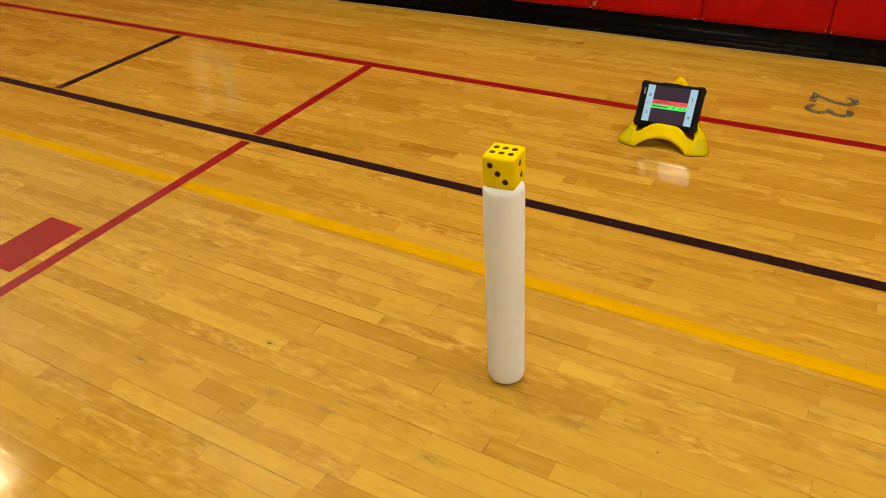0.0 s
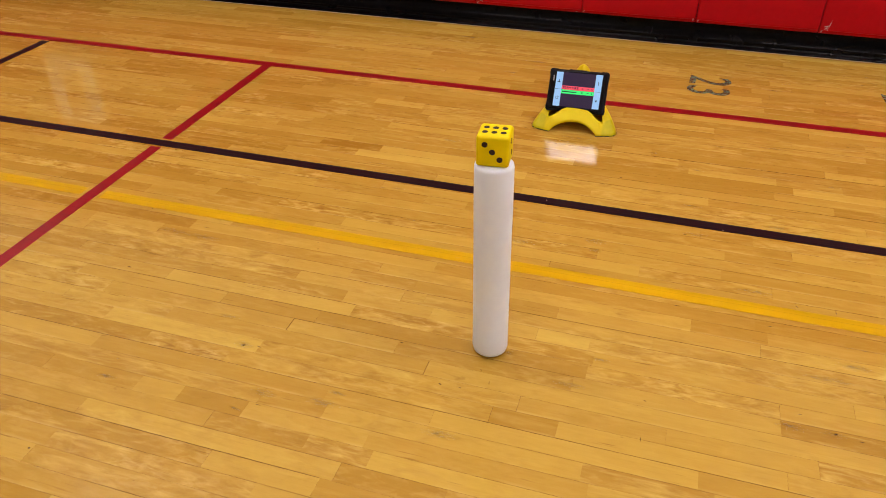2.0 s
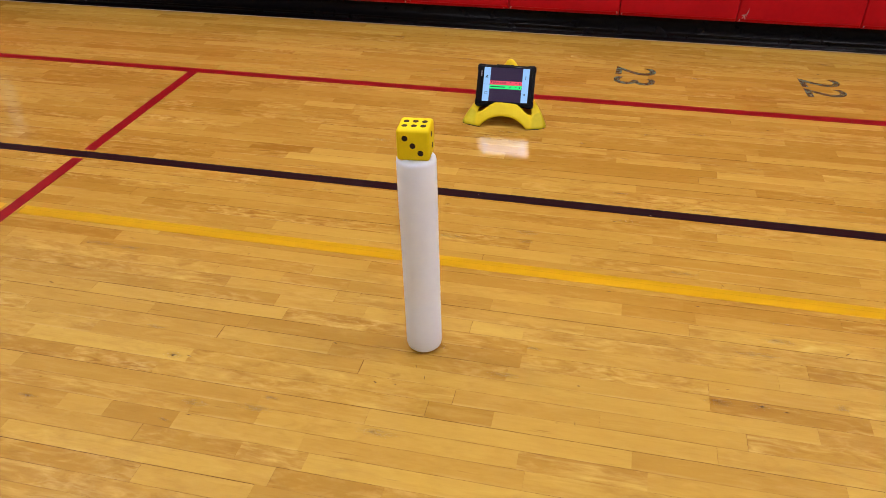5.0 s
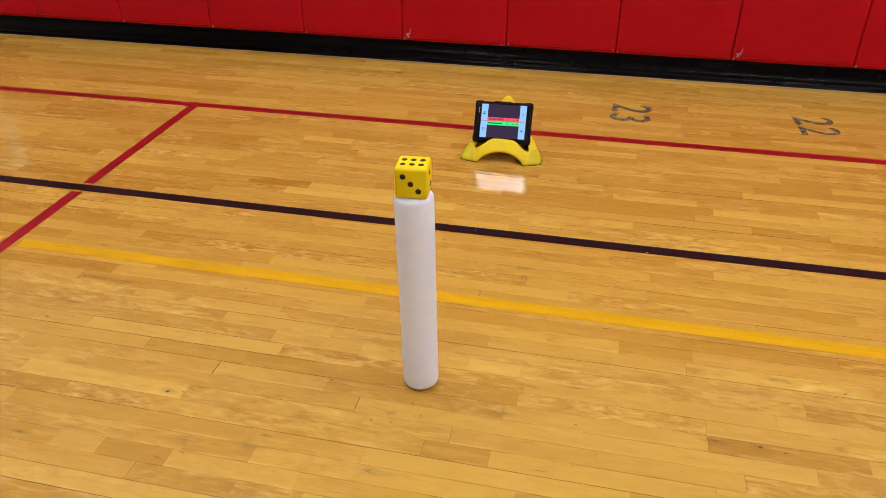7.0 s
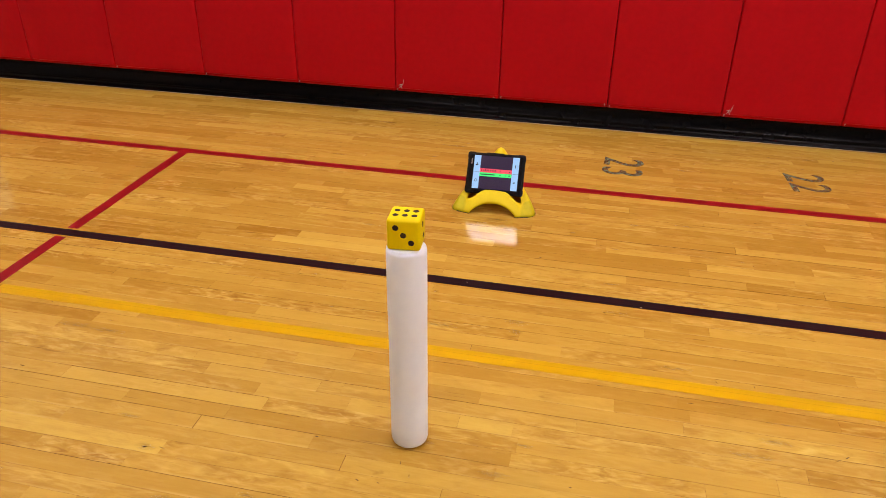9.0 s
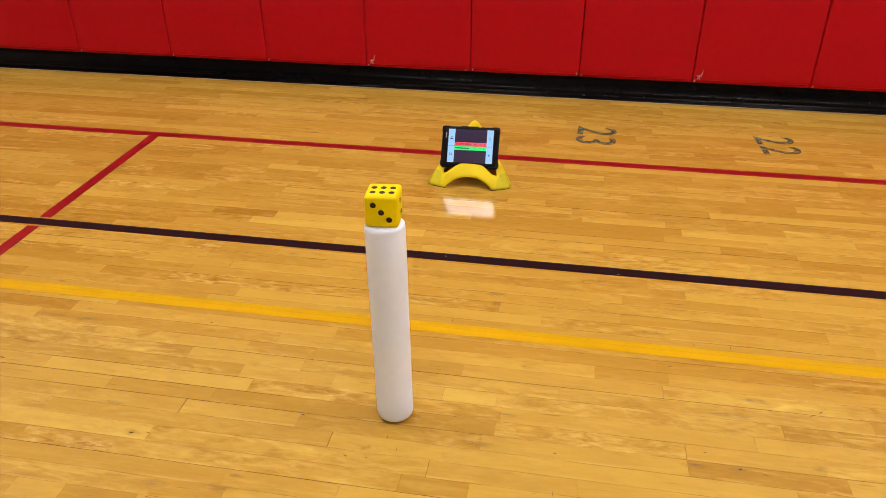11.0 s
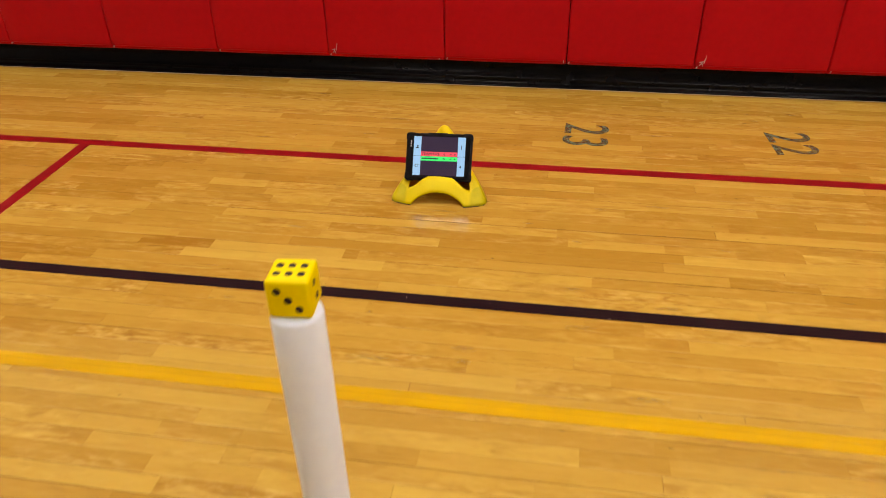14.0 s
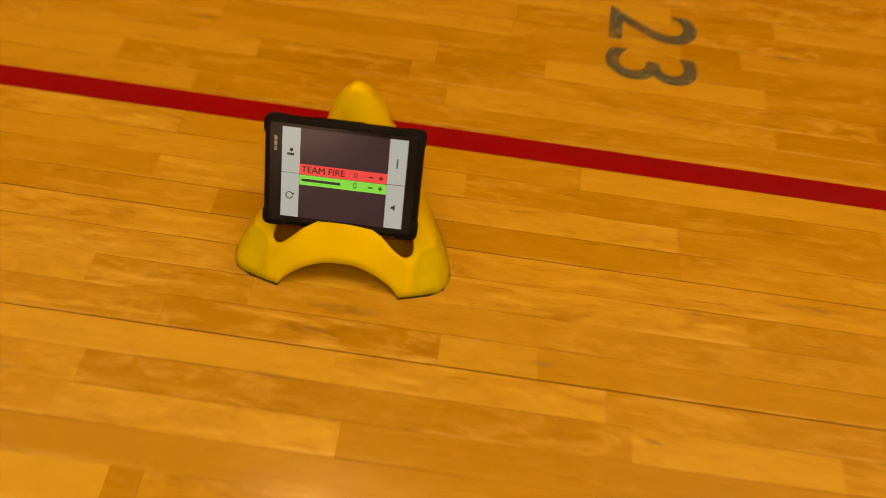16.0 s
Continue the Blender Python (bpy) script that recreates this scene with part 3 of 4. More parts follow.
# ---- foam tube ----
TUBE_X, TUBE_Y, TUBE_R, TUBE_TOP = 1.656, 1.690, 0.0487, 0.5825


def tube_mesh():
    bm = bmesh.new()
    rng = random.Random(4)
    prof = [(0.0, 0.0), (0.030, 0.0), (0.041, 0.0025), (0.0462, 0.008), (TUBE_R, 0.018), (TUBE_R, 0.06)]
    prof += [(TUBE_R + rng.uniform(-0.0004, 0.0004), z) for z in (0.12, 0.164)]
    prof += [(TUBE_R - 0.0007, 0.169), (TUBE_R, 0.174)]
    prof += [(TUBE_R + rng.uniform(-0.0004, 0.0004), 0.24 + 0.05 * i) for i in range(6)]
    prof += [(TUBE_R, TUBE_TOP - 0.014), (0.0475, TUBE_TOP - 0.006), (0.043, TUBE_TOP - 0.0015), (0.036, TUBE_TOP), (0.0, TUBE_TOP)]
    n = 56
    rings = []
    for r, z in prof:
        if r == 0.0:
            rings.append([bm.verts.new((0, 0, z))])
        else:
            rings.append([bm.verts.new((r * math.cos(2 * math.pi * i / n), r * math.sin(2 * math.pi * i / n), z)) for i in range(n)])
    for a, b in zip(rings, rings[1:]):
        for i in range(n):
            j = (i + 1) % n
            if len(a) == 1:
                bm.faces.new((a[0], b[j], b[i]))
            elif len(b) == 1:
                bm.faces.new((a[i], a[j], b[0]))
            else:
                bm.faces.new((a[i], a[j], b[j], b[i]))
    return bm


tube = new("foam_tube", smooth(mesh_of("foam_tube", tube_mesh(), FOAM_WHITE), 60))
TUBE_POSE = pose(TUBE_X, TUBE_Y, 0.0008, -1.5, -0.9, 0)
tube.matrix_basis = TUBE_POSE
tagged(tube, "thick white foam tube standing upright on the floor", "foam tube")

# ---- foam die on the tube ----
DIE = 0.0785


def die_body():
    return slab(-DIE / 2, DIE / 2, -DIE / 2, DIE / 2, 0, DIE, 0.0075, 4)


top = TUBE_POSE @ Vector((0, 0, TUBE_TOP))
die = empty("foam_die", pose(1.6458, 1.7100, top.z + 0.0004, -1.2, -0.6, 4.5), "soft yellow foam die with dark pips, balanced on the white tube", "die")
part("cube", die_body(), FOAM_YELLOW, die)


def pips(face, spots):
    """Pips on one face; face turns the upward side to where it belongs."""
    for u, v in spots:
        bm = disc(bmesh.new(), u * DIE, v * DIE, 0.0073, 0.0073, 0.0, 0.0006)
        part("pip", bm, PIP_BROWN, die, soft=False, place=Matrix.Translation((0, 0, DIE / 2)) @ face @ Matrix.Translation((0, 0, DIE / 2 - 0.0002)))


D = 0.23
pips(pose(0, 0, 0), [(x, y) for x in (-0.28, 0.0, 0.28) for y in (-0.165, 0.165)])
pips(pose(0, 0, 0, 90), [(-D, D), (0, 0), (D, -D)])
pips(pose(0, 0, 0, 90, 0, 90), [(-0.04, 0.21), (0.07, -0.20)])
pips(pose(0, 0, 0, 90, 0, 180), [(-D, -D), (-D, D), (D, -D), (D, D)])
pips(pose(0, 0, 0, 90, 0, -90), [(-D, -D), (-D, D), (D, -D), (D, D), (0, 0)])

# ---- yellow stand ----
STAND_X, STAND_Y, STAND_TALL = 1.6435, 3.343, 0.212
LEAN, SEAT_Y, SEAT_Z = 55.5, 3.2425, 0.138
# half of the foot outline about the tip, front to back
FOOT = [(0.0, -0.256), (0.060, -0.253), (0.100, -0.245), (0.150, -0.231), (0.174, -0.217), (0.183, -0.186), (0.172, -0.140),
        (0.145, -0.075), (0.108, 0.010), (0.075, 0.085), (0.045, 0.130), (0.0, 0.145)]


def stand_mesh():
    """A three-footed moulded cone: an arch in the front, and a crescent slot over the arch."""
    pts = FOOT + [(-x, y) for x, y in reversed(FOOT[1:-1])]
    n, fine = len(pts), 24
    outline = []
    for i in range(n):
        p0, p1, p2, p3 = (Vector(pts[(i + d) % n]) for d in (-1, 0, 1, 2))
        for j in range(fine):
            t = j / fine
            outline.append(0.5 * (2 * p1 + (p2 - p0) * t + (2 * p0 - 5 * p1 + 4 * p2 - p3) * t * t + (3 * p1 - p0 - 3 * p2 + p3) * t ** 3))
    bm = bmesh.new()

    def at(q, u, behind=0.0):
        # straight legs that grow together into a round cone with a blunt tip
        cone = q.normalized() * 0.10 * math.sqrt((1 - u) ** 2 + 0.5 * (1 - u)) + Vector((-0.0035, 0.025))
        w = min(1.0, max(0.0, (u - 0.35) / 0.42))
        w = w * w * (3 - 2 * w)
        p = (q * (1 - u) * (1 + 0.10 * math.sin(math.pi * min(1.0, u * 1.3)))).lerp(cone, w)
        y, z = p.y, u * STAND_TALL
        # the flat seat that the tablet leans on
        need = SEAT_Y - STAND_Y + (z - SEAT_Z) / math.tan(radians(LEAN)) - y
        y += behind * ease(u / 0.315) * (need + math.sqrt(need * need + 0.000025)) / 2
        return (p.x, y, z)

    def ease(t):
        t = min(1.0, max(0.0, t))
        return t * t * (3 - 2 * t)

    strips = []
    for q in outline:
        front = q.y < -0.12
        a = abs(q.x)
        start = 0.2125 * (1 - (a / 0.101) ** 2.3) ** 0.62 if front and a < 0.101 else 0.0
        end = 0.143
        if front and a < end:
            mid = 0.198 + 0.281 * (1 - (a / 0.153) ** 2) ** 0.7
            half = 0.050 * math.sqrt(max(0.0, 1 - (max(0.0, a - 0.130) / (end - 0.130)) ** 2))
            low, high = mid - half * (1 + 0.75 * ease((a - 0.085) / 0.035)), mid + 2.0 * half
        else:
            low = high = 0.2641
        leg = ease((a - 0.120) / 0.030) if front else 0.0
        hold = leg + (1 - leg) * ease((end - a) / 0.017) if front and a < end else leg
        lower = [bm.verts.new(at(q, start + (low - start) * i / 5, leg)) for i in range(6)]
        upper = []
        for i in range(17):
            u = high + (1 - high) * (i / 16) ** 0.85
            upper.append(bm.verts.new(at(q, u, hold + (1 - hold) * ease((u - 0.2641) / 0.04) if front else 0.0)))
        strips.append((lower, upper))
    for k in range(len(strips)):
        for a, b in zip(strips[k], strips[(k + 1) % len(strips)]):
            for i in range(len(a) - 1):
                bm.faces.new((a[i], b[i], b[i + 1], a[i + 1]))
    bmesh.ops.remove_doubles(bm, verts=bm.verts, dist=0.0004)
    bmesh.ops.dissolve_degenerate(bm, edges=bm.edges, dist=0.0002)
    bmesh.ops.recalc_face_normals(bm, faces=bm.faces)
    return bm


stand = new("tablet_stand", smooth(mesh_of("tablet_stand", stand_mesh(), STAND_YELLOW), 50))
stand.matrix_basis = pose(STAND_X, STAND_Y, 0.0008, 0, 0, 1.5)
shell = stand.modifiers.new("wall", "SOLIDIFY")
shell.thickness, shell.offset = 0.0035, -1
tagged(stand, "yellow moulded plastic cone stand with an arched front and slot", "tablet stand")

# near-black strips modelled in place of the contact shadow below the feet
FOOT_SHADE = plain_material("black_foot_shade", (0.02, 0.019, 0.012), 0.7, 0.2, 90.0)


def foot_shade_rim(side):
    """A thin dark strip for the contact shadow under one front foot, along its outline."""
    bm = bmesh.new()
    ends = [Vector(p) for p in FOOT[2:8]]
    last = None
    for p, q in zip(ends, ends[1:]):
        for i in range(8):
            c = p.lerp(q, i / 8)
            out = c.normalized() * 0.0016
            ring = [bm.verts.new((side * (c.x + out.x * d), c.y + out.y * d, z)) for d, z in ((-4, 0.0), (0.5, 0.0), (0.5, 0.0022), (-4, 0.0022))]
            if last:
                for a in range(4):
                    b = (a + 1) % 4
                    bm.faces.new((last[a], last[b], ring[b], ring[a]))
            last = ring
    bmesh.ops.recalc_face_normals(bm, faces=bm.faces)
    return bm


for side in (-1, 1):
    part("foot_shadow_strip", foot_shade_rim(side), FOOT_SHADE, stand, "thin black strip standing in for the contact shadow under the foot", soft=False)

# ---- tablet ----
TW, TH, TT = 0.251, 0.179, 0.016
tablet = empty("tablet", pose(1.6388, 3.2235, 0.1440, LEAN, 0, 0.5) @ pose(0, 0, 0, 0, 0, 0.9), "black-cased tablet with a lit score screen, leaning in the yellow stand", "tablet")
part("case", round_slab(TW, TH, TT, 0.012, 0.004), CASE_BLACK, tablet, place=pose(0, 0, -TT))
for sx in (-1, 1):
    for sy in (-1, 1):
        part("corner_bumper", round_slab(0.040, 0.034, TT + 0.0035, 0.011, 0.003), CASE_BLACK, tablet, "thick black rubber corner",
             place=pose(sx * (TW / 2 - 0.0185), sy * (TH / 2 - 0.0155), -TT - 0.001))
part("side_button", slab(-0.045, 0.030, TH / 2 - 0.003, TH / 2 + 0.0022, -TT + 0.003, -0.002, 0.001), CASE_BLACK, tablet, "raised black button bar")
glass = part("screen_glass", round_slab(0.232, 0.162, 0.003, 0.006, 0.0006), BEZEL_BLACK, tablet, "glossy black front glass", soft=False, place=pose(0, 0, 0.0012))
SW, SH, SUP, SRIGHT = 0.197, 0.147, 0.0020, 0.0022
SZ = 0.0046


def pane(name, u0, u1, v0, v1, material, z=0.0, label=""):
    """A lit field of the screen; u from its left side, v from its top, both 0 to 1."""
    bm = slab((u0 - 0.5) * SW + SRIGHT, (u1 - 0.5) * SW + SRIGHT, (0.5 - v1) * SH + SUP, (0.5 - v0) * SH + SUP, SZ - 0.0004 + z, SZ + z)
    return part(name, bm, material, tablet, label, soft=False)


GLOW = 1.0


def lit(name, color):
    k = Mat(name)
    k.p.inputs["Base Color"].default_value = (0.012, 0.012, 0.014, 1)
    k.p.inputs["Emission Color"].default_value = (*color, 1)
    k.p.inputs["Emission Strength"].default_value = GLOW
    k.set(Roughness=0.03)
    return k.m


NIGHT = lit("screen_dark", (0.030, 0.018, 0.050))
PALE = lit("screen_pale_blue", (0.33, 0.64, 1.0))
ROSE = lit("screen_red", (1.0, 0.10, 0.15))
LIME = lit("screen_green", (0.0, 1.0, 0.22))
INK = lit("screen_ink", (0.012, 0.016, 0.03))
pane("screen", 0.0, 1.0, 0.0, 1.0, NIGHT, 0.0, "dark screen")
pane("side_panel", 0.0, 0.145, 0.0, 0.498, PALE, 0.0003, "pale blue screen panel")
pane("side_panel", 0.0, 0.145, 0.504, 1.0, PALE, 0.0003, "pale blue screen panel")
pane("side_panel", 0.855, 1.0, 0.0, 0.498, PALE, 0.0003, "pale blue screen panel")
pane("side_panel", 0.855, 1.0, 0.504, 1.0, PALE, 0.0003, "pale blue screen panel")
pane("score_strip", 0.147, 0.853, 0.390, 0.505, ROSE, 0.0003, "red score row")
pane("score_strip", 0.147, 0.853, 0.510, 0.622, LIME, 0.0003, "green score row")


def writing(body, u, v, size, align="LEFT", name="lettering", material=None, turn=0):
    cu = bpy.data.curves.new(name, "FONT")
    cu.body, cu.size, cu.align_x, cu.align_y, cu.extrude, cu.offset = body, size, align, "CENTER", 0.0001, 0.0
    cu.materials.append(material or INK)
    ob = new(name, cu)
    ob.parent = tablet
    ob.matrix_basis = pose((u - 0.5) * SW + SRIGHT, (0.5 - v) * SH + SUP, SZ + 0.0008, 0, 0, turn)
    return ob


for u in (0.159, 0.1612):
    writing("TEAM FIRE", u, 0.448, 0.0150)
for v in (0.448, 0.566):
    writing("0", 0.60, v, 0.0125, "CENTER")
    pane("minus_sign", 0.708, 0.742, v - 0.007, v + 0.007, INK, 0.0007)
    pane("plus_sign", 0.788, 0.822, v - 0.007, v + 0.007, INK, 0.0007)
    pane("plus_sign", 0.800, 0.810, v - 0.024, v + 0.024, INK, 0.0008)
pane("word_bar", 0.165, 0.48, 0.552, 0.580, INK, 0.0007)


def icon(name, bm, u, v, label):
    return part(name, bm, INK, tablet, label, soft=False, place=pose((u - 0.5) * SW + SRIGHT, (0.5 - v) * SH + SUP, SZ + 0.0004))


def ring_icon():
    bm = bmesh.new()
    n = 24
    for i in range(n - 3):
        a0, a1 = 2 * math.pi * i / n + 0.6, 2 * math.pi * (i + 1) / n + 0.6
        bm.faces.new([bm.verts.new((r * math.cos(a), r * math.sin(a), 0.0004)) for r, a in ((0.0046, a0), (0.0062, a0), (0.0062, a1), (0.0046, a1))])
    bm.faces.new([bm.verts.new(p) for p in ((0.0025, 0.0042, 0.0004), (0.0085, 0.0042, 0.0004), (0.0055, 0.0005, 0.0004))])
    return bm


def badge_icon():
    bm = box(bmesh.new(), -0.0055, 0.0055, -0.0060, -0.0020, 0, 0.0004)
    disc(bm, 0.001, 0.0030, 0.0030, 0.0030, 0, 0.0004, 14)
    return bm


def horn_icon():
    bm = bmesh.new()
    pts = [(-0.0045, -0.002), (-0.002, -0.002), (0.002, -0.0055), (0.002, 0.0055), (-0.002, 0.002), (-0.0045, 0.002)]
    bm.faces.new([bm.verts.new((x, y, 0.0004)) for x, y in pts])
    return bm


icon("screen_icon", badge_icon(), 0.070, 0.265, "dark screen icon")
icon("screen_icon", ring_icon(), 0.070, 0.755, "dark round-arrow screen icon")
icon("screen_icon", slab(-0.0011, 0.0011, -0.0080, 0.0080, 0, 0.0004), 0.925, 0.265, "dark upright bar of small writing")
icon("screen_icon", horn_icon(), 0.925, 0.760, "dark loudspeaker screen icon")
for i, h in enumerate((0.007, 0.007, 0.007)):
    part("maker_mark", slab(-0.0024, 0.0024, -h / 2, h / 2, 0, 0.0004), PRINT_GREY, tablet, "plain grey printed mark", soft=False,
         place=pose(-0.1065, 0.056 - 0.0085 * i, 0.0043))

# ---- floor strips ----
# row; then ends of strips in it, each with the tone of the strip before and after that end (0 dark, 1 light)
known = {}


def strip_ends(row, *cuts):
    known[row] = list(cuts)


# ends that stand open: row, place and width
GAPPED = {(-2, 1.07): 0.0014, (-3, 1.51): 0.0014, (-4, 1.78): 0.0008, (-5, 1.72): 0.0006, (7, 1.74): 0.0008, (-9, 1.04): 0.0007, (-1, 2.42): 0.0005, (1, 1.77): 0.0005, (3, 2.38): 0.0005}


strip_ends(-11, (1.390, 0.60, 0.40))
strip_ends(-10, (0.697, 0.45, 0.67), (1.420, 0.67, 0.32))
strip_ends(-9, (1.040, 0.50, 0.39), (1.310, 0.39, 0.56), (1.480, 0.56, 0.70))
strip_ends(-8, (0.788, 0.40, 0.60), (0.919, 0.60, 0.34), (1.110, 0.34, 0.60), (1.449, 0.60, 0.51), (1.990, 0.51, 0.65))
strip_ends(-7, (1.130, 0.49, 0.44), (1.310, 0.44, 0.60), (1.968, 0.60, 0.45))
strip_ends(-6, (0.569, 0.60, 0.44), (1.290, 0.44, 0.49), (1.580, 0.49, 0.65), (2.230, 0.65, 0.43))
strip_ends(-5, (0.961, 0.48, 0.52), (1.720, 0.52, 0.32), (1.890, 0.32, 0.62), (2.427, 0.62, 0.60))
strip_ends(-4, (1.030, 0.74, 0.54), (1.780, 0.54, 0.50), (2.150, 0.50, 0.55))
strip_ends(-3, (0.696, 0.65, 0.49), (1.510, 0.49, 0.63), (2.110, 0.63, 0.64), (2.670, 0.64, 0.50))
strip_ends(-2, (1.070, 0.53, 0.61), (1.402, 0.61, 0.43), (1.900, 0.43, 0.59), (2.420, 0.59, 0.31), (2.800, 0.31, 0.60))
strip_ends(-1, (1.930, 0.37, 0.55), (2.420, 0.55, 0.53), (2.756, 0.53, 0.55), (2.911, 0.55, 0.60))
strip_ends(0, (0.581, 0.55, 0.69), (1.220, 0.69, 0.38), (1.940, 0.38, 0.55), (2.600, 0.55, 0.61), (2.975, 0.61, 0.50))
strip_ends(1, (1.170, 0.40, 0.57), (1.450, 0.57, 0.71), (1.770, 0.71, 0.76), (1.920, 0.76, 0.53), (2.680, 0.53, 0.31))
strip_ends(2, (0.981, 0.50, 0.60), (1.340, 0.60, 0.61), (1.410, 0.61, 0.57), (2.090, 0.57, 0.53))
strip_ends(3, (1.140, 0.60, 0.45), (1.360, 0.45, 0.45), (1.810, 0.45, 0.54), (2.380, 0.54, 0.70), (2.996, 0.70, 0.50))
strip_ends(4, (1.220, 0.47, 0.66), (2.190, 0.66, 0.38), (2.400, 0.38, 0.55), (2.710, 0.55, 0.55))
strip_ends(5, (0.489, 0.30, 0.65), (1.390, 0.65, 0.44), (2.368, 0.44, 0.36))
strip_ends(6, (0.619, 0.70, 0.45))
strip_ends(7, (1.740, 0.55, 0.50))
strip_ends(8, (0.992, 0.50, 0.69), (2.020, 0.69, 0.54), (2.420, 0.54, 0.57))
strip_ends(9, (0.453, 0.62, 0.38), (0.712, 0.38, 0.45), (1.880, 0.45, 0.57), (2.270, 0.57, 0.45), (2.900, 0.45, 0.62))
strip_ends(10, (0.761, 0.45, 0.52), (2.170, 0.52, 0.59), (2.970, 0.59, 0.49))
strip_ends(11, (0.893, 0.64, 0.61), (2.280, 0.61, 0.45), (2.720, 0.45, 0.60))
strip_ends(12, (0.777, 0.65, 0.47), (1.223, 0.47, 0.55), (1.380, 0.55, 0.47), (2.490, 0.47, 0.66))
strip_ends(13, (1.030, 0.47, 0.63), (1.540, 0.63, 0.53), (2.200, 0.53, 0.38), (2.370, 0.38, 0.57))
strip_ends(15, (0.299, 0.35, 0.52), (1.210, 0.52, 0.69), (1.380, 0.69, 0.59), (1.550, 0.59, 0.73), (1.770, 0.73, 0.69))
strip_ends(16, (0.530, 0.30, 0.53), (1.800, 0.53, 0.65), (2.740, 0.65, 0.50))
strip_ends(17, (0.830, 0.43, 0.80), (1.540, 0.80, 0.68), (2.220, 0.68, 0.49), (2.920, 0.49, 0.35))
strip_ends(18, (0.915, 0.22, 0.74), (1.390, 0.74, 0.30), (1.440, 0.30, 0.49), (1.851, 0.49, 0.55), (2.650, 0.55, 0.35), (2.917, 0.35, 0.55))
strip_ends(19, (1.180, 0.50, 0.39), (2.450, 0.39, 0.56), (2.828, 0.56, 0.60), (3.250, 0.60, 0.35))
strip_ends(20, (0.384, 0.65, 0.50), (1.270, 0.50, 0.74), (1.700, 0.74, 0.42), (2.520, 0.36, 0.72), (3.150, 0.72, 0.50))
strip_ends(21, (1.290, 0.55, 0.36), (2.140, 0.36, 0.67), (2.463, 0.67, 0.53), (2.696, 0.53, 0.44), (2.910, 0.44, 0.61), (3.284, 0.61, 0.45))
strip_ends(22, (0.560, 0.60, 0.47), (0.866, 0.47, 0.67), (1.670, 0.67, 0.64), (2.100, 0.64, 0.47))
strip_ends(23, (1.380, 0.50, 0.31), (1.830, 0.31, 0.61), (1.990, 0.61, 0.42))
strip_ends(24, (1.007, 0.46, 0.64), (1.240, 0.64, 0.40))
strip_ends(25, (0.963, 0.45, 0.64), (2.340, 0.64, 0.38))
strip_ends(26, (0.712, 0.50, 0.74), (0.949, 0.74, 0.60), (2.810, 0.62, 0.38))
strip_ends(27, (1.400, 0.55, 0.39), (2.230, 0.39, 0.55), (2.537, 0.55, 0.62))
strip_ends(28, (2.230, 0.70, 0.45), (2.821, 0.45, 0.62), (3.217, 0.62, 0.30))
strip_ends(33, (2.440, 0.60, 0.35), (2.830, 0.35, 0.62))
strip_ends(36, (2.712, 0.42, 0.55))
strip_ends(37, (0.404, 0.50, 0.65), (1.889, 0.65, 0.55), (2.260, 0.55, 0.32), (2.389, 0.32, 0.55), (2.810, 0.55, 0.35))
strip_ends(38, (0.770, 0.75, 0.50))
strip_ends(43, (0.928, 0.38, 0.55))

rng = random.Random(11)


def strip_length():
    return rng.choice((0.25, 0.33, 0.42, 0.52, 0.63, 0.78, 0.95, 1.15)) + rng.uniform(-0.05, 0.05)


def common_tone():
    return min(0.68, max(0.34, rng.gauss(0.5, 0.14)))


def row_strips(row):
    """All strips of a row as (x0, x1, tone), from the west wall to the east wall."""
    cuts = sorted(known.get(row, []))
    ends, tones = [], {}
    if not cuts:
        x = WEST - rng.uniform(0.0, 0.8)
        while x < EAST:
            ends.append(x)
            x += strip_length()
        ends.append(x)
    else:
        for x, before, after in cuts:
            ends.append(x)
        for (a, _, after), (b, before, _) in zip(cuts, cuts[1:]):
            if b - a > 1.5:
                ends.append(a + (b - a) * rng.uniform(0.35, 0.65))
        x = cuts[0][0]
        while x > WEST:
            x -= strip_length()
            ends.append(x)
        x = cuts[-1][0]
        while x < EAST:
            x += strip_length()
            ends.append(x)
        ends.sort()
    out = []
    for a, b in zip(ends, ends[1:]):
        tone = common_tone()
        for x, before, after in cuts:
            if abs(b - x) < 1e-6:
                tone = before
            if abs(a - x) < 1e-6:
                tone = after
        a, b = max(a, WEST), min(b, EAST)
        if b - a > 0.01:
            out.append((a, b, tone))
    return out


STRIP_DEEP = 0.0025
END_GAPS = (0.0, 0.0, 0.0001, 0.0001, 0.0003)
cache = {}


def strip_faces(length, gap, end=0.0001):
    """Corners and faces of one strip about its middle; end is the gap at its east end."""
    hx, hy, back = length / 2, BOARD_WIDTH / 2, BOARD_WIDTH / 2 - gap
    low = [(-hx, -hy, -STRIP_DEEP), (hx - end, -hy, -STRIP_DEEP), (hx - end, back, -STRIP_DEEP), (-hx, back, -STRIP_DEEP)]
    top = [(x, y, 0.0) for x, y, _ in low]
    faces = [(4, 5, 6, 7)]
    for i in range(4):
        j = (i + 1) % 4
        faces.append((i, j, 4 + j, 4 + i))
    return low + top, faces


def strip_mesh(length, gap, end):
    key = (round(length, 3), gap, end)
    if key not in cache:
        verts, faces = strip_faces(*key)
        me = bpy.data.meshes.new("board")
        me.from_pydata(verts, [], faces)
        me.materials.append(WOOD)
        me.materials.append(JOINT)
        me.polygons.foreach_set("material_index", [0, 1, 1, 1, 1])
        cache[key] = me
    return cache[key]


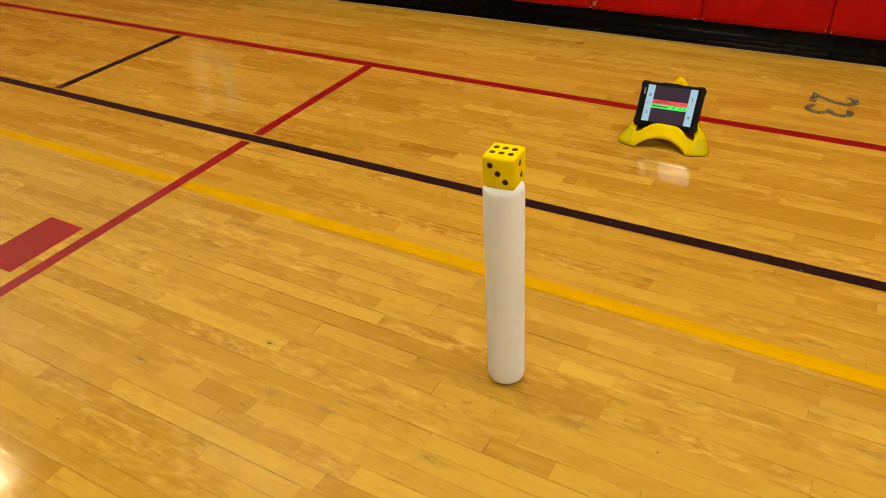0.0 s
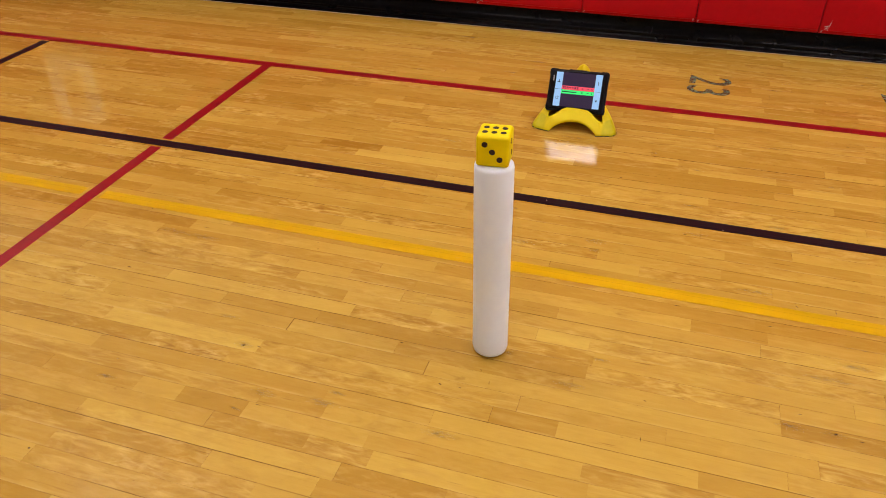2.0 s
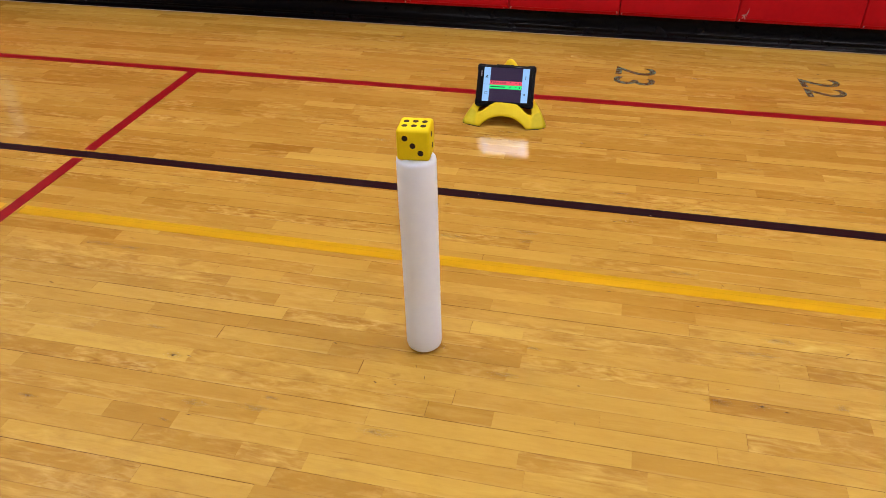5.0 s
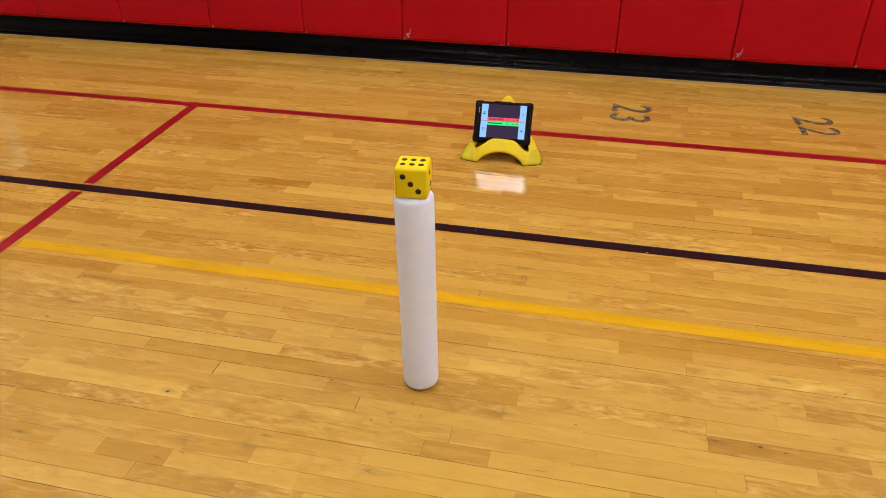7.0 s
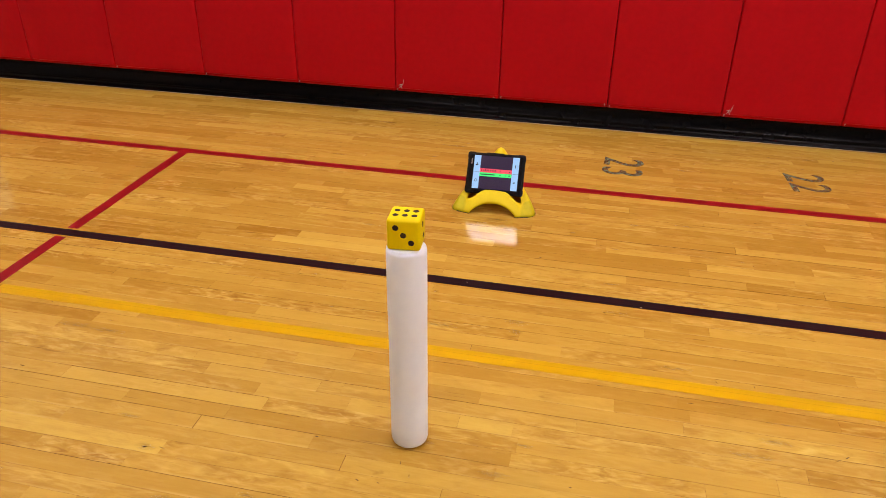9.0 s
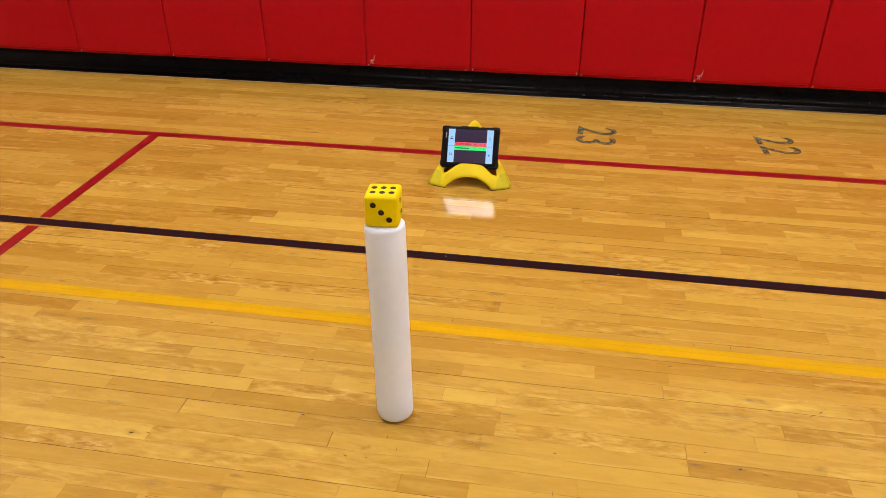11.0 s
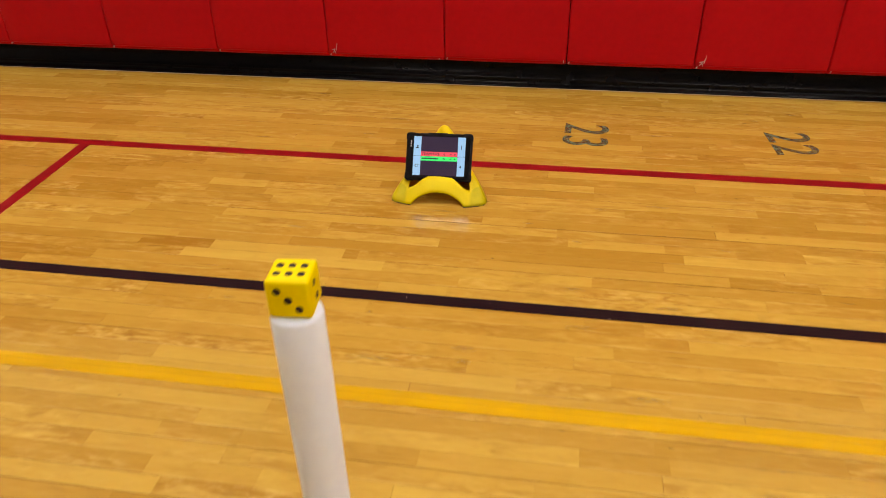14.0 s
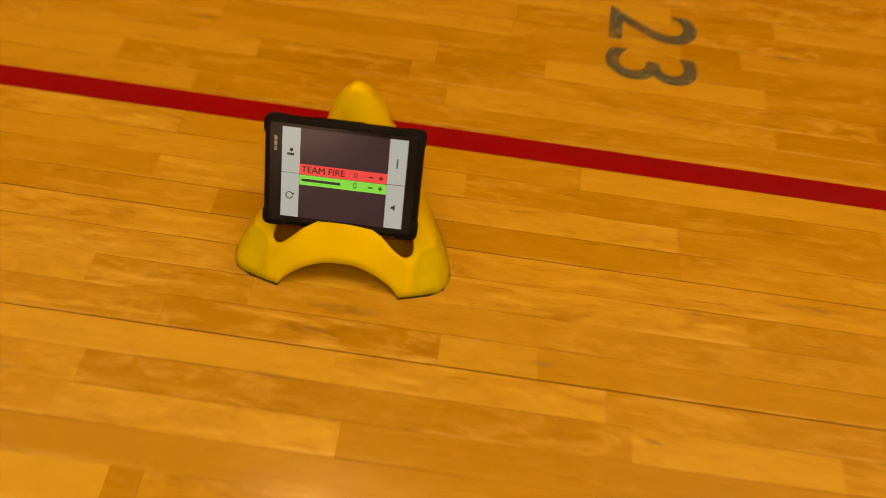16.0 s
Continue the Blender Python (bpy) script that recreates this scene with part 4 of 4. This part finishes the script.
# stretches whose far joint has opened: row, from, to, width of the gap
OPEN_JOINTS = [(-6, -9, 10, 0.0010), (-1, 0.3, 1.25, 0.0012), (-2, 1.0, 1.6, 0.0011), (2, 1.1, 2.7, 0.0010), (0, 0.5, 0.95, 0.0009), (5, 2.2, 3.6, 0.0007),
               (7, 2.3, 3.6, 0.0008), (9, 0.3, 3.0, 0.0007), (17, 1.7, 3.6, 0.0014), (22, 0.9, 3.8, 0.0015), (18, 2.0, 2.7, 0.0008), (16, 1.3, 2.1, 0.0007),
               (-11, -2.0, 1.3, 0.0010), (12, -1.0, 0.6, 0.0007), (26, 1.0, 2.4, 0.0008)]


def open_gap(row, a, b):
    for r, x0, x1, gap in OPEN_JOINTS:
        if r == row and x0 < (a + b) / 2 < x1:
            return gap
    return rng.choice((0.00005, 0.0001, 0.0002, 0.0003, 0.0004) if row < 14 else (0.00005, 0.0001, 0.0001, 0.0002, 0.0003))


verts, faces, tones = [], [], []
first_row = int(math.floor((SOUTH - BOARD_START) / BOARD_WIDTH)) + 1
last_row = int(math.floor((NORTH - 0.029 - BOARD_START) / BOARD_WIDTH))
count = 0
for row in range(first_row, last_row + 1):
    y = BOARD_START + (row + 0.5) * BOARD_WIDTH
    for a, b, tone in row_strips(row):
        gap = open_gap(row, a, b)
        end = max([w for (r, x), w in GAPPED.items() if r == row and abs(b - x) < 0.012], default=rng.choice(END_GAPS))
        tilt = rng.uniform(-0.0045, 0.0045)
        own = -12 <= row <= 44 and b > 0.30 and a < 3.0
        if own and count < 300:
            count += 1
            ob = new("board", strip_mesh(b - a, gap, end))
            ob.matrix_basis = Matrix.Translation(((a + b) / 2, y, -0.00018)) @ Matrix.Rotation(tilt, 4, "X")
            ob.color = (1, 1, 1, tone)
            ob.parent = floor
        else:
            vs, fs = strip_faces(b - a, gap, end)
            n = len(verts)
            verts += [(x + (a + b) / 2, v + y, z + v * tilt - 0.00018) for x, v, z in vs]
            faces += [tuple(i + n for i in f) for f in fs]
            tones += [tone] * len(fs)
me = bpy.data.meshes.new("boards")
me.from_pydata(verts, [], faces)
me.materials.append(WOOD_JOINED)
me.materials.append(JOINT)
me.polygons.foreach_set("material_index", [0, 1, 1, 1, 1] * (len(faces) // 5))
me.attributes.new("tone", "FLOAT", "FACE").data.foreach_set("value", tones)
ob = new("boards", me)
ob.parent = floor
tagged(ob, "honey-coloured maple strips", kind="stuff")
